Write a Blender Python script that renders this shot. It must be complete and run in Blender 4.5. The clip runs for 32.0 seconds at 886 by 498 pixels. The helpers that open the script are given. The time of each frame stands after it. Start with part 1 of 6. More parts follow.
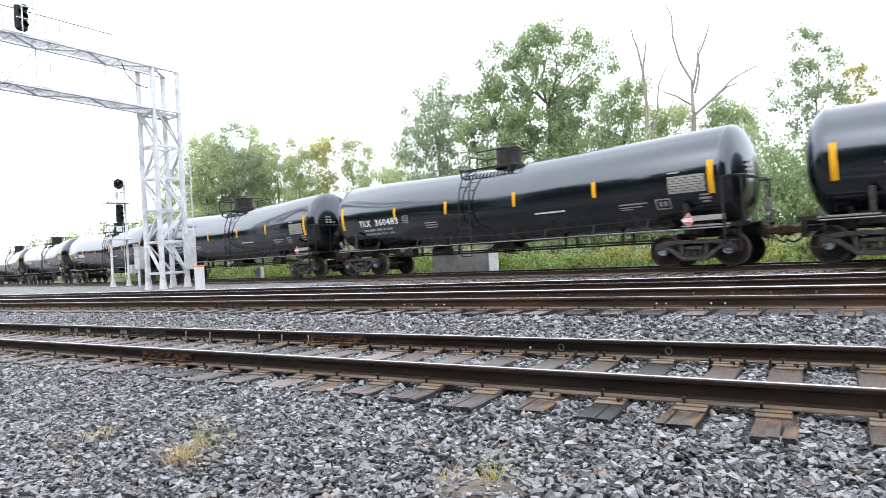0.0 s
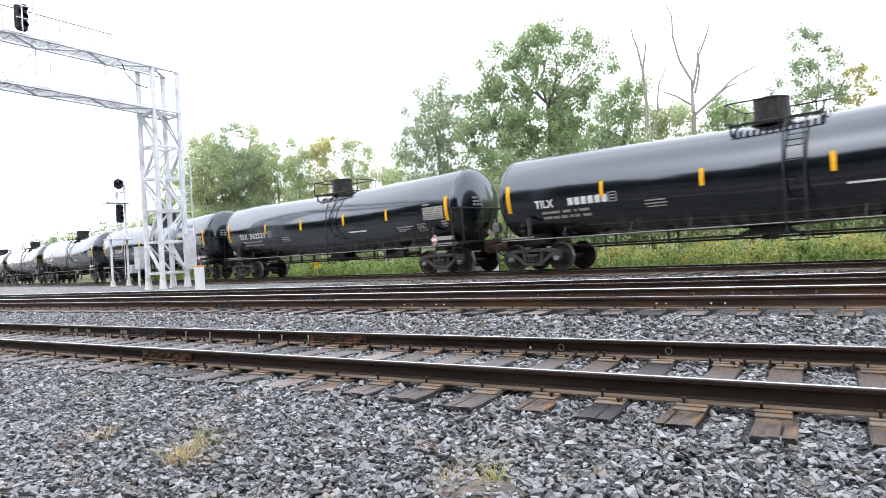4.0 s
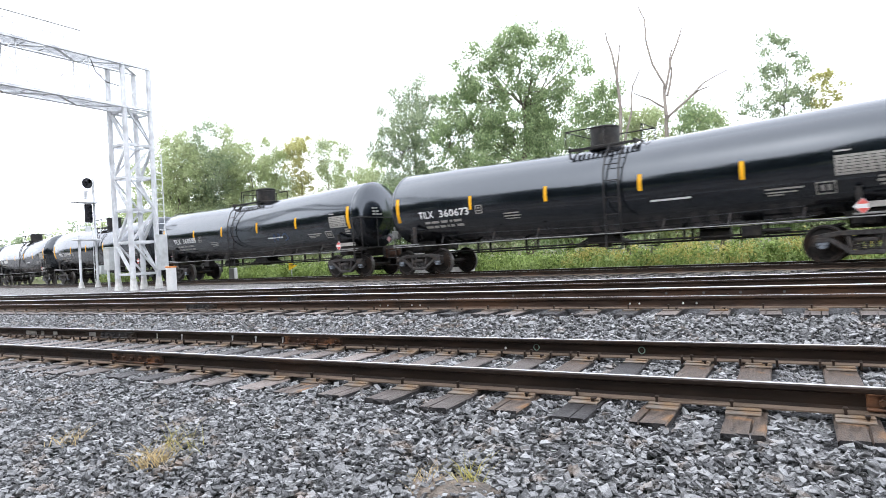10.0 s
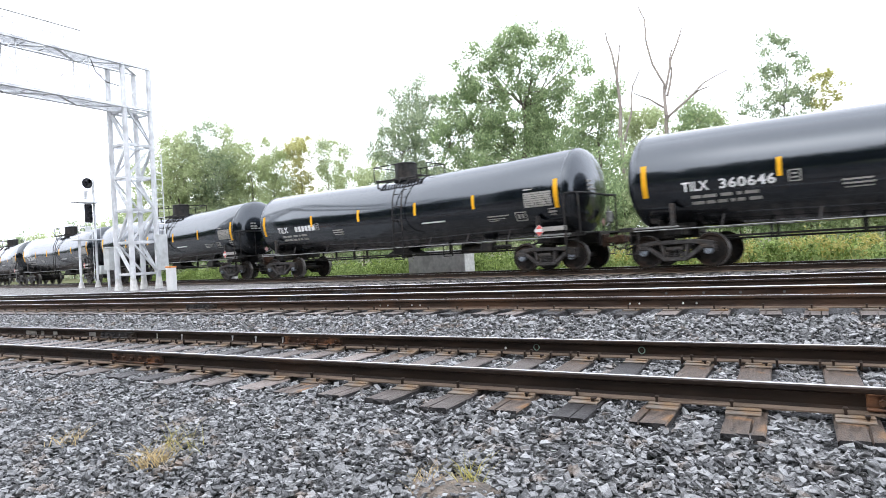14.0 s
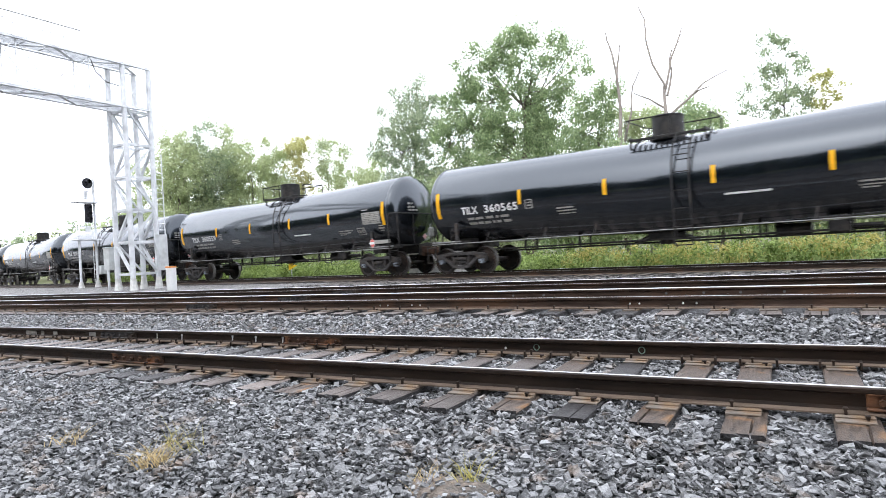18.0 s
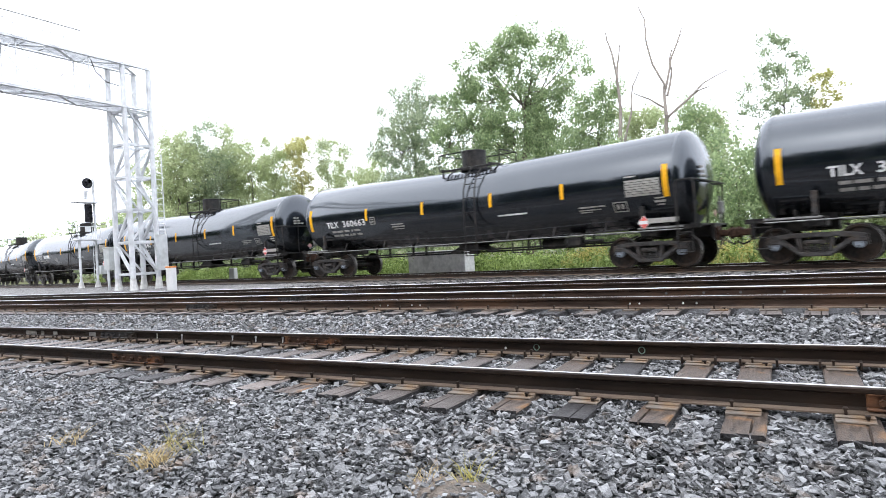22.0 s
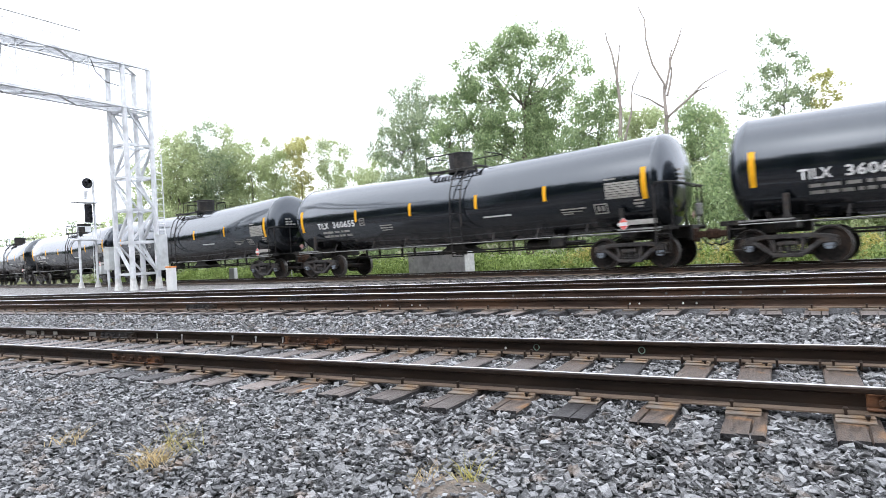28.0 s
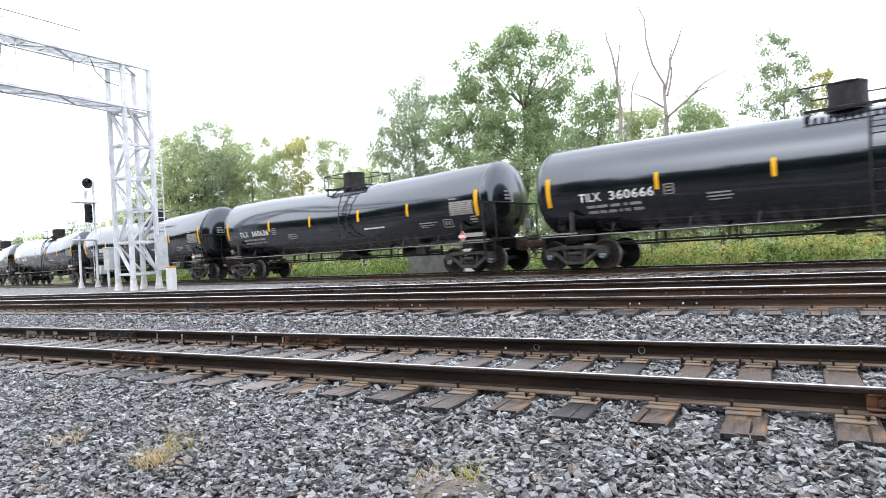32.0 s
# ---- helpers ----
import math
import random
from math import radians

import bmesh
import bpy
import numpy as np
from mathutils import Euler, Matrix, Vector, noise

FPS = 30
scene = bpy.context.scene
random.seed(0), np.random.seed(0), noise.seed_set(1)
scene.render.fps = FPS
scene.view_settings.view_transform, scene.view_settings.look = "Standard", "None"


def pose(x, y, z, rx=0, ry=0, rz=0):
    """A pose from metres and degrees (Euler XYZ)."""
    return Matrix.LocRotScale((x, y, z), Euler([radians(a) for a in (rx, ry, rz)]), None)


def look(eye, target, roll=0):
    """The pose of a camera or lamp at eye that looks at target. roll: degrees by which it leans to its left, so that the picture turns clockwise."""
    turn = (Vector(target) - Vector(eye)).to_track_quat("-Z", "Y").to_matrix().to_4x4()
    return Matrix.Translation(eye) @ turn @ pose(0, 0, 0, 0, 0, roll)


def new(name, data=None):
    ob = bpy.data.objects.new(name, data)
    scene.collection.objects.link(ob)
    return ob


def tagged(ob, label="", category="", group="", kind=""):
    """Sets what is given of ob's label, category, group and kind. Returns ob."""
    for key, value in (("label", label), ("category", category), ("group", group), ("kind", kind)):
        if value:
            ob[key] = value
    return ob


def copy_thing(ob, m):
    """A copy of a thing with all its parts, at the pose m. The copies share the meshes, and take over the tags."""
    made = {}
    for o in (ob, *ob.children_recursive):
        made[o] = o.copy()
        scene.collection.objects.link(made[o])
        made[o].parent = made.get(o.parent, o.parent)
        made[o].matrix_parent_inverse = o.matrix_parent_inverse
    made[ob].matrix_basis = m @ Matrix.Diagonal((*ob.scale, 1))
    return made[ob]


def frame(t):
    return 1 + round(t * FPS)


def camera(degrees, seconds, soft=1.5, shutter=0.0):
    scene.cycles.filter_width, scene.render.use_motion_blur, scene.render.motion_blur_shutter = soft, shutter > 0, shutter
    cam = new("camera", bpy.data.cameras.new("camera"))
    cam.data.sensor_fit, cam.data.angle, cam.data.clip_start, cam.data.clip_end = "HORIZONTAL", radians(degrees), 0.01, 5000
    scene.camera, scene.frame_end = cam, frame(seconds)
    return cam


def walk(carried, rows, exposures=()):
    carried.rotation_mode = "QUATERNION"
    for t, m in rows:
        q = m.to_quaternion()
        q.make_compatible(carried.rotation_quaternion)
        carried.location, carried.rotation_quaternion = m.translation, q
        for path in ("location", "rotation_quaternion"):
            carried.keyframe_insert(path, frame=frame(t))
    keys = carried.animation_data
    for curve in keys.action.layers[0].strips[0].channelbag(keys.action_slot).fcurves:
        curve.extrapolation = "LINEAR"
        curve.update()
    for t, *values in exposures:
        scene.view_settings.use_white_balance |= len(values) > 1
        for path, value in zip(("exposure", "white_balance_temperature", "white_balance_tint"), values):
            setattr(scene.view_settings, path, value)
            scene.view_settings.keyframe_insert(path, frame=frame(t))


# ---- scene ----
cam = camera(71.0, 32.0, soft=0.6, shutter=0.22)

# ---------------------------------------------------------------- camera: on a stand, nudged once to its right
EYE = (0.0, 0.0, 1.106)


def view(heading, pitch, lean):
    """Heading in degrees to the left of +y, pitch up, lean to the right."""
    h, p = radians(heading), radians(pitch)
    to = (EYE[0] - math.sin(h) * math.cos(p), EYE[1] + math.cos(h) * math.cos(p), EYE[2] + math.sin(p))
    return look(EYE, to, -lean)


FIRST = view(32.32, 0.388, 3.257)
MIDDLE = view(31.45, 0.36, 3.25)
SECOND = view(30.10, 0.327, 3.248)
walk(cam, [(0.0, FIRST), (9.6, FIRST), (9.7, MIDDLE), (9.8, SECOND), (32.0, SECOND)])

# ---------------------------------------------------------------- light: bright overcast sky
world = bpy.data.worlds.new("overcast_sky")
scene.world = world
world.use_nodes = True
wn, wl = world.node_tree.nodes, world.node_tree.links
wn.clear()
w_out = wn.new("ShaderNodeOutputWorld")
w_bg = wn.new("ShaderNodeBackground")
w_sky = wn.new("ShaderNodeTexSky")
w_sky.sky_type = "NISHITA"
w_sky.sun_disc = False
w_sky.sun_elevation = radians(48)
w_sky.sun_rotation = radians(200)
w_sky.air_density, w_sky.dust_density, w_sky.ozone_density = 1.0, 4.0, 1.0
w_sat = wn.new("ShaderNodeHueSaturation")
w_sat.inputs["Saturation"].default_value = 0.12
w_mix = wn.new("ShaderNodeMix")
w_mix.data_type = "RGBA"
w_mix.inputs[0].default_value = 0.72
w_mix.inputs[7].default_value = (11.5, 12.05, 13.6, 1)
wl.new(w_sky.outputs[0], w_sat.inputs["Color"])
wl.new(w_sat.outputs[0], w_mix.inputs[6])
wl.new(w_mix.outputs[2], w_bg.inputs["Color"])
w_bg.inputs["Strength"].default_value = 0.25
wl.new(w_bg.outputs[0], w_out.inputs["Surface"])

sun_data = bpy.data.lights.new("sun", "SUN")
sun_data.energy, sun_data.angle, sun_data.color = 0.9, radians(110), (1.0, 0.98, 0.95)
sun = new("sun", sun_data)
sun.matrix_world = look((0, 0, 40), (14, 30, 0))
scene.view_settings.exposure = 0.07

# ---------------------------------------------------------------- materials


def material(name, low, high, rough=0.6, scale=8.0, metal=0.0, bump=0.0, bump_scale=40.0, stain=None, stain_scale=1.3,
             stain_at=0.58, island=0.0, piece=0.0, spec=0.22, coat=0.0, rough_to=None, stretch=(1, 1, 1)):
    """Two-scale procedural surface in object space: grain between low and high, stains over it."""
    m = bpy.data.materials.new(name)
    m.use_nodes = True
    nt = m.node_tree
    n, l = nt.nodes, nt.links
    bsdf = n["Principled BSDF"]
    coords = n.new("ShaderNodeTexCoord")
    mapping = n.new("ShaderNodeMapping")
    mapping.inputs["Scale"].default_value = stretch
    l.new(coords.outputs["Object"], mapping.inputs[0])
    grain = n.new("ShaderNodeTexNoise")
    grain.inputs["Scale"].default_value, grain.inputs["Detail"].default_value = scale, 6
    l.new(mapping.outputs[0], grain.inputs["Vector"])
    ramp = n.new("ShaderNodeValToRGB")
    ramp.color_ramp.elements[0].position, ramp.color_ramp.elements[1].position = 0.3, 0.7
    ramp.color_ramp.elements[0].color, ramp.color_ramp.elements[1].color = (*low, 1), (*high, 1)
    fac = grain.outputs["Fac"]
    if island or piece:
        rnd = n.new("ShaderNodeNewGeometry").outputs["Random Per Island"] if island else n.new("ShaderNodeObjectInfo").outputs["Random"]
        mix = n.new("ShaderNodeMix")
        mix.inputs[0].default_value = island or piece
        l.new(fac, mix.inputs[2])
        l.new(rnd, mix.inputs[3])
        fac = mix.outputs[0]
        ramp.color_ramp.elements[0].position, ramp.color_ramp.elements[1].position = 0.2, 0.8
    l.new(fac, ramp.inputs[0])
    colour = ramp.outputs[0]
    if stain:
        big = n.new("ShaderNodeTexNoise")
        big.inputs["Scale"].default_value, big.inputs["Detail"].default_value = stain_scale, 5
        l.new(coords.outputs["Object"], big.inputs["Vector"])
        edge = n.new("ShaderNodeValToRGB")
        edge.color_ramp.elements[0].position, edge.color_ramp.elements[1].position = stain_at - 0.08, stain_at + 0.1
        l.new(big.outputs["Fac"], edge.inputs[0])
        over = n.new("ShaderNodeMix")
        over.data_type = "RGBA"
        over.inputs[7].default_value = (*stain, 1)
        l.new(edge.outputs[0], over.inputs[0])
        l.new(colour, over.inputs[6])
        colour = over.outputs[2]
    l.new(colour, bsdf.inputs["Base Color"])
    bsdf.inputs["Metallic"].default_value = metal
    bsdf.inputs["Specular IOR Level"].default_value = spec
    bsdf.inputs["Coat Weight"].default_value = coat
    bsdf.inputs["Coat Roughness"].default_value = 0.11
    if rough_to is None:
        bsdf.inputs["Roughness"].default_value = rough
    else:
        r = n.new("ShaderNodeMapRange")
        r.inputs[3].default_value, r.inputs[4].default_value = rough, rough_to
        l.new(grain.outputs["Fac"], r.inputs[0])
        l.new(r.outputs[0], bsdf.inputs["Roughness"])
    if bump:
        fine = n.new("ShaderNodeTexNoise")
        fine.inputs["Scale"].default_value, fine.inputs["Detail"].default_value = bump_scale, 5
        l.new(mapping.outputs[0], fine.inputs["Vector"])
        b = n.new("ShaderNodeBump")
        b.inputs["Strength"].default_value, b.inputs["Distance"].default_value = bump, 0.02
        l.new(fine.outputs["Fac"], b.inputs["Height"])
        l.new(b.outputs[0], bsdf.inputs["Normal"])
    return m



def weathered_gloss(m, face_on, grazing):
    """Paint whose film of dust takes the gloss off where it is seen edge-on."""
    n, l = m.node_tree.nodes, m.node_tree.links
    b = n["Principled BSDF"]
    lw = n.new("ShaderNodeLayerWeight")
    lw.inputs[0].default_value = 0.5
    for socket, k in (("Coat Weight", 1.0), ("Specular IOR Level", 0.6)):
        r = n.new("ShaderNodeMapRange")
        r.inputs[1].default_value, r.inputs[2].default_value = 0.48, 0.80
        r.inputs[3].default_value, r.inputs[4].default_value = face_on * k, grazing * k
        l.new(lw.outputs["Facing"], r.inputs[0])
        l.new(r.outputs[0], b.inputs[socket])


M_STONE = material("crushed_stone", (0.040, 0.041, 0.043), (0.415, 0.42, 0.424), 0.42, 30, bump=0.6, bump_scale=60, island=0.55, spec=0.45, stain=(0.30, 0.235, 0.185), stain_scale=5.0, stain_at=0.655)
M_STONE_OLD = material("old_crushed_stone", (0.02, 0.019, 0.018), (0.24, 0.23, 0.22), 0.5, 30, bump=0.4, bump_scale=60, island=0.75, spec=0.4)


def stone_bed_material(name, low, high, scale):
    """Packed crushed stone: each cell a stone of its own grey, with deep joints in relief."""
    m = material(name, low, high, 0.8, 40)
    n, l = m.node_tree.nodes, m.node_tree.links
    bsdf = n["Principled BSDF"]
    coords = n["Texture Coordinate"] if "Texture Coordinate" in n else n.new("ShaderNodeTexCoord")
    cell = n.new("ShaderNodeTexVoronoi")
    cell.inputs["Scale"].default_value = scale
    l.new(coords.outputs["Object"], cell.inputs["Vector"])
    ramp = n.new("ShaderNodeValToRGB")
    ramp.color_ramp.elements[0].color, ramp.color_ramp.elements[1].color = (*low, 1), (*high, 1)
    ramp.color_ramp.elements[0].position, ramp.color_ramp.elements[1].position = 0.1, 0.9
    l.new(cell.outputs["Color"], ramp.inputs[0])
    l.new(ramp.outputs[0], bsdf.inputs["Base Color"])
    b = n.new("ShaderNodeBump")
    b.invert = True
    b.inputs["Strength"].default_value, b.inputs["Distance"].default_value = 1.0, 0.04
    l.new(cell.outputs["Distance"], b.inputs["Height"])
    l.new(b.outputs[0], bsdf.inputs["Normal"])
    return m


# bed darker than its stones, so shade in their gaps is in the colour
M_BALLAST = stone_bed_material("gap_shade_ballast_bed", (0.012, 0.012, 0.013), (0.13, 0.132, 0.136), 34)
M_BALLAST_FAR = stone_bed_material("old_ballast", (0.02, 0.02, 0.02), (0.42, 0.41, 0.40), 20)
M_BALLAST_DARK = stone_bed_material("oily_brown_ballast", (0.015, 0.014, 0.013), (0.27, 0.245, 0.225), 20)
M_TIE = material("creosoted_wood", (0.078, 0.065, 0.058), (0.30, 0.25, 0.222), 0.25, 9, bump=0.8, bump_scale=30, stain=(0.16, 0.10, 0.06), stain_scale=2.2, stain_at=0.68, piece=0.45, stretch=(9, 0.8, 5), rough_to=0.55, spec=0.5)
# serves wholly dark wet ties, and the shade on tie sides and ends
M_TIE_DARK = material("wet_shade_dark_wood", (0.016, 0.015, 0.016), (0.065, 0.060, 0.060), 0.28, 9, bump=0.7, bump_scale=30, stretch=(9, 0.8, 5), rough_to=0.5, spec=0.5)
M_TIE_RUST = material("rust_stained_wood", (0.046, 0.034, 0.027), (0.18, 0.135, 0.105), 0.28, 7, bump=0.8, bump_scale=30, stain=(0.42, 0.21, 0.07), stain_scale=3.4, stain_at=0.64, stretch=(7, 1.0, 5), rough_to=0.5, spec=0.5)
M_RAIL = material("weathered_rail_steel", (0.013, 0.0088, 0.007), (0.044, 0.029, 0.021), 0.5, 5, metal=0.1, bump=0.3, bump_scale=80, stain=(0.055, 0.03, 0.018), stain_scale=1.1, stain_at=0.64, stretch=(0.4, 3, 3))
M_RAIL_BROWN = material("rust_brown_rail_steel", (0.026, 0.017, 0.013), (0.085, 0.056, 0.042), 0.5, 5, metal=0.1, bump=0.3, bump_scale=80, stain=(0.10, 0.055, 0.033), stain_scale=1.1, stain_at=0.60, stretch=(0.4, 3, 3))
M_RAIL_FOOT = material("dusty_rail_foot", (0.098, 0.070, 0.051), (0.25, 0.19, 0.143), 0.6, 6, bump=0.3, bump_scale=70, stretch=(0.4, 3, 3))
M_RAIL_TOP = material("polished_rail_head", (0.66, 0.67, 0.69), (0.84, 0.85, 0.87), 0.42, 4, metal=0.75, stretch=(0.3, 6, 6), rough_to=0.62)
M_PLATE = material("rusty_tie_plate", (0.115, 0.098, 0.083), (0.30, 0.26, 0.22), 0.5, 10, bump=0.5, piece=0.4, stain=(0.235, 0.15, 0.085), stain_scale=4)
M_JOINT = material("rust_brown_joint_bar", (0.028, 0.017, 0.012), (0.11, 0.062, 0.042), 0.5, 12, bump=0.5, stain=(0.22, 0.10, 0.05), stain_scale=6, stain_at=0.60)
M_RUST = material("rusted_iron", (0.025, 0.014, 0.010), (0.075, 0.04, 0.026), 0.8, 14, bump=0.6, stain=(0.05, 0.03, 0.02), stain_scale=5)
M_SPIKE = material("dark_spike_iron", (0.02, 0.016, 0.013), (0.07, 0.05, 0.04), 0.6, 20, metal=0.3)
# blue of the mirrored sky is put into base colour and gloss tints
M_TANK = material("glossy_black_tank_paint", (0.003, 0.0042, 0.0062), (0.0055, 0.0074, 0.0102), 0.13, 2.0, bump=0.006, bump_scale=0.9, stain=(0.017, 0.0175, 0.0185), stain_scale=0.8, stain_at=0.62, spec=0.6, coat=0.75, rough_to=0.20)
weathered_gloss(M_TANK, 1.0, 0.45)
M_TANK.node_tree.nodes["Principled BSDF"].inputs["Specular Tint"].default_value = (0.80, 0.90, 1.0, 1)
M_TANK.node_tree.nodes["Principled BSDF"].inputs["Coat Tint"].default_value = (0.90, 0.95, 1.0, 1)
M_FRAME = material("dull_black_steel", (0.010, 0.010, 0.011), (0.035, 0.033, 0.031), 0.5, 7, bump=0.2, stain=(0.06, 0.05, 0.042), stain_scale=2.5, stain_at=0.62)
M_SIDEFRAME = material("dusty_cast_steel", (0.018, 0.017, 0.017), (0.075, 0.071, 0.07), 0.55, 9, bump=0.5, stain=(0.055, 0.042, 0.034), stain_scale=4)
M_WHEEL = material("dark_wheel_steel", (0.008, 0.0075, 0.0075), (0.034, 0.03, 0.028), 0.5, 12, metal=0.2, stain=(0.045, 0.03, 0.022), stain_scale=3)
M_TREAD = material("worn_wheel_tread", (0.10, 0.095, 0.09), (0.22, 0.21, 0.205), 0.4, 12, metal=0.8)
M_CAP = material("pale_blue_bearing_cap", (0.11, 0.13, 0.165), (0.27, 0.30, 0.335), 0.55, 18)
M_YELLOW = material("yellow_reflective_stripe", (0.75, 0.36, 0.01), (0.90, 0.47, 0.02), 0.5, 12)
M_WHITE = material("white_stencil_paint", (0.62, 0.62, 0.62), (0.80, 0.80, 0.80), 0.6, 30)
M_GREYPAINT = material("faded_stencil_paint", (0.24, 0.235, 0.22), (0.40, 0.385, 0.36), 0.6, 30)
M_RED = material("red_placard", (0.60, 0.10, 0.09), (0.75, 0.18, 0.16), 0.5, 20)
M_PINK = material("faded_pink_placard", (0.55, 0.28, 0.28), (0.75, 0.48, 0.47), 0.5, 12)
M_PIPE = material("worn_grey_pipe", (0.16, 0.16, 0.16), (0.36, 0.36, 0.35), 0.5, 12, metal=0.2)
M_GALV = material("galvanised_steel", (0.60, 0.615, 0.635), (0.77, 0.785, 0.80), 0.5, 6, metal=0.0, bump=0.1, stain=(0.49, 0.50, 0.52), stain_scale=1.5)
M_CONCRETE = material("weathered_concrete", (0.60, 0.60, 0.58), (0.80, 0.79, 0.77), 0.9, 7, bump=0.4, stain=(0.50, 0.495, 0.485), stain_scale=2.4)
M_CABINET = material("pale_grey_cabinet", (0.50, 0.52, 0.52), (0.62, 0.64, 0.64), 0.5, 5, stain=(0.40, 0.41, 0.40), stain_scale=2)
M_ORANGE = material("faded_orange_paint", (0.62, 0.22, 0.06), (0.75, 0.32, 0.12), 0.6, 14)
M_GREENPAINT = material("green_paint_mark", (0.14, 0.24, 0.20), (0.28, 0.38, 0.33), 0.7, 40)
M_SIGNAL = material("black_signal_housing", (0.010, 0.010, 0.013), (0.03, 0.03, 0.036), 0.5, 8)
M_GRAFFITI = material("grey_spray_paint", (0.09, 0.09, 0.09), (0.20, 0.20, 0.20), 0.6, 20)
M_GRAFFITI_BLUE = material("blue_spray_paint", (0.03, 0.06, 0.13), (0.07, 0.11, 0.20), 0.5, 20)
M_SIGN = material("yellow_sign_face", (0.80, 0.50, 0.02), (0.90, 0.58, 0.04), 0.5, 10)
M_SAND = material("sandy_dirt", (0.13, 0.108, 0.09), (0.32, 0.27, 0.225), 0.9, 30, bump=0.8, bump_scale=50, stain=(0.12, 0.11, 0.10), stain_scale=9)
M_SOIL = material("weedy_soil", (0.05, 0.055, 0.025), (0.16, 0.16, 0.075), 0.95, 3, bump=1.0, bump_scale=8, stain=(0.06, 0.09, 0.025), stain_scale=0.25)
M_BARK = material("grey_bark", (0.09, 0.075, 0.06), (0.24, 0.21, 0.18), 0.9, 12, bump=1.0, stretch=(3, 3, 0.6))
M_DEADWOOD = material("bleached_dead_wood", (0.20, 0.17, 0.15), (0.40, 0.36, 0.32), 0.9, 12, bump=0.8, stretch=(3, 3, 0.6))


def leaf_material(name, low, high):
    m = material(name, low, high, 0.55, 0.7, island=0.65, spec=0.3)
    b = m.node_tree.nodes["Principled BSDF"]
    b.inputs["Subsurface Weight"].default_value = 0.0
    b.inputs["Transmission Weight"].default_value = 0.0
    out = m.node_tree.nodes["Material Output"]
    tr = m.node_tree.nodes.new("ShaderNodeBsdfTranslucent")
    add = m.node_tree.nodes.new("ShaderNodeMixShader")
    add.inputs[0].default_value = 0.6
    colour = b.inputs["Base Color"].links[0].from_socket
    m.node_tree.links.new(colour, tr.inputs[0])
    m.node_tree.links.new(b.outputs[0], add.inputs[1])
    m.node_tree.links.new(tr.outputs[0], add.inputs[2])
    m.node_tree.links.new(add.outputs[0], out.inputs[0])
    return m


# oak, blue-green and pale leaves: haze is put into their raised colours
L_OAK = leaf_material("hazed_oak_leaves", (0.22, 0.30, 0.155), (0.52, 0.62, 0.36))
L_BLUE = leaf_material("hazed_blue_green_leaves", (0.26, 0.325, 0.21), (0.54, 0.61, 0.42))
L_LIGHT = leaf_material("hazed_pale_green_leaves", (0.35, 0.415, 0.225), (0.67, 0.72, 0.46))
L_YELLOW = leaf_material("yellowing_leaves", (0.40, 0.40, 0.16), (0.68, 0.66, 0.34))
# darker than the other leaves, to deepen what the tanks mirror
L_DARK = leaf_material("mirror_dark_green_leaves", (0.03, 0.05, 0.025), (0.08, 0.115, 0.055))
L_WEED = leaf_material("weed_leaves", (0.085, 0.135, 0.032), (0.35, 0.44, 0.13))
L_SHRUB = leaf_material("shrub_leaves", (0.15, 0.22, 0.06), (0.46, 0.56, 0.22))
L_GOLD = leaf_material("goldenrod_leaves", (0.33, 0.30, 0.08), (0.62, 0.56, 0.22))
L_STRAW = leaf_material("dry_grass", (0.50, 0.38, 0.19), (0.78, 0.62, 0.36))

# ---------------------------------------------------------------- mesh helpers


def part(name, bm, mat, parent=None, label=""):
    """Links a bmesh or a mesh as one object, under a thing or a part."""
    if isinstance(bm, bmesh.types.BMesh):
        me = bpy.data.meshes.new(name)
        bm.to_mesh(me)
        bm.free()
    else:
        me = bm
    if mat and not me.materials:
        me.materials.append(mat)
    ob = new(name, me)
    ob.parent = parent
    if label:
        ob["label"] = label
    return ob


def thing(name, m, label, category, group="", kind=""):
    ob = new(name)
    ob.empty_display_size = 0.2
    ob.matrix_basis = m
    return tagged(ob, label, category, group, kind)


def raw(name, verts, faces):
    me = bpy.data.meshes.new(name)
    me.from_pydata([tuple(v) for v in verts], [], [tuple(f) for f in faces])
    me.update()
    return me


def box(bm, c, s, bevel=0.0, turn=None):
    """A box of size s round c, its edges bevelled, turned by a matrix."""
    m = Matrix.Translation(c) @ (turn.to_4x4() if turn else Matrix()) @ Matrix.Diagonal((*s, 1))
    made = bmesh.ops.create_cube(bm, size=1, matrix=m)["verts"]
    if bevel:
        edges = list({e for v in made for e in v.link_edges})
        bmesh.ops.bevel(bm, geom=edges, offset=bevel, segments=1, affect="EDGES")
    return bm


def rod(bm, a, b, r, seg=8, r2=None):
    """A closed round bar from a to b."""
    a, b = Vector(a), Vector(b)
    d = b - a
    m = Matrix.Translation((a + b) / 2) @ d.to_track_quat("Z", "Y").to_matrix().to_4x4()
    bmesh.ops.create_cone(bm, cap_ends=True, segments=seg, radius1=r, radius2=r if r2 is None else r2, depth=d.length, matrix=m)
    return bm


def pipe(bm, pts, r, seg=6):
    for a, b in zip(pts, pts[1:]):
        rod(bm, a, b, r, seg)
    for p in pts[1:-1]:
        bmesh.ops.create_icosphere(bm, subdivisions=1, radius=r * 1.02, matrix=Matrix.Translation(p))
    return bm


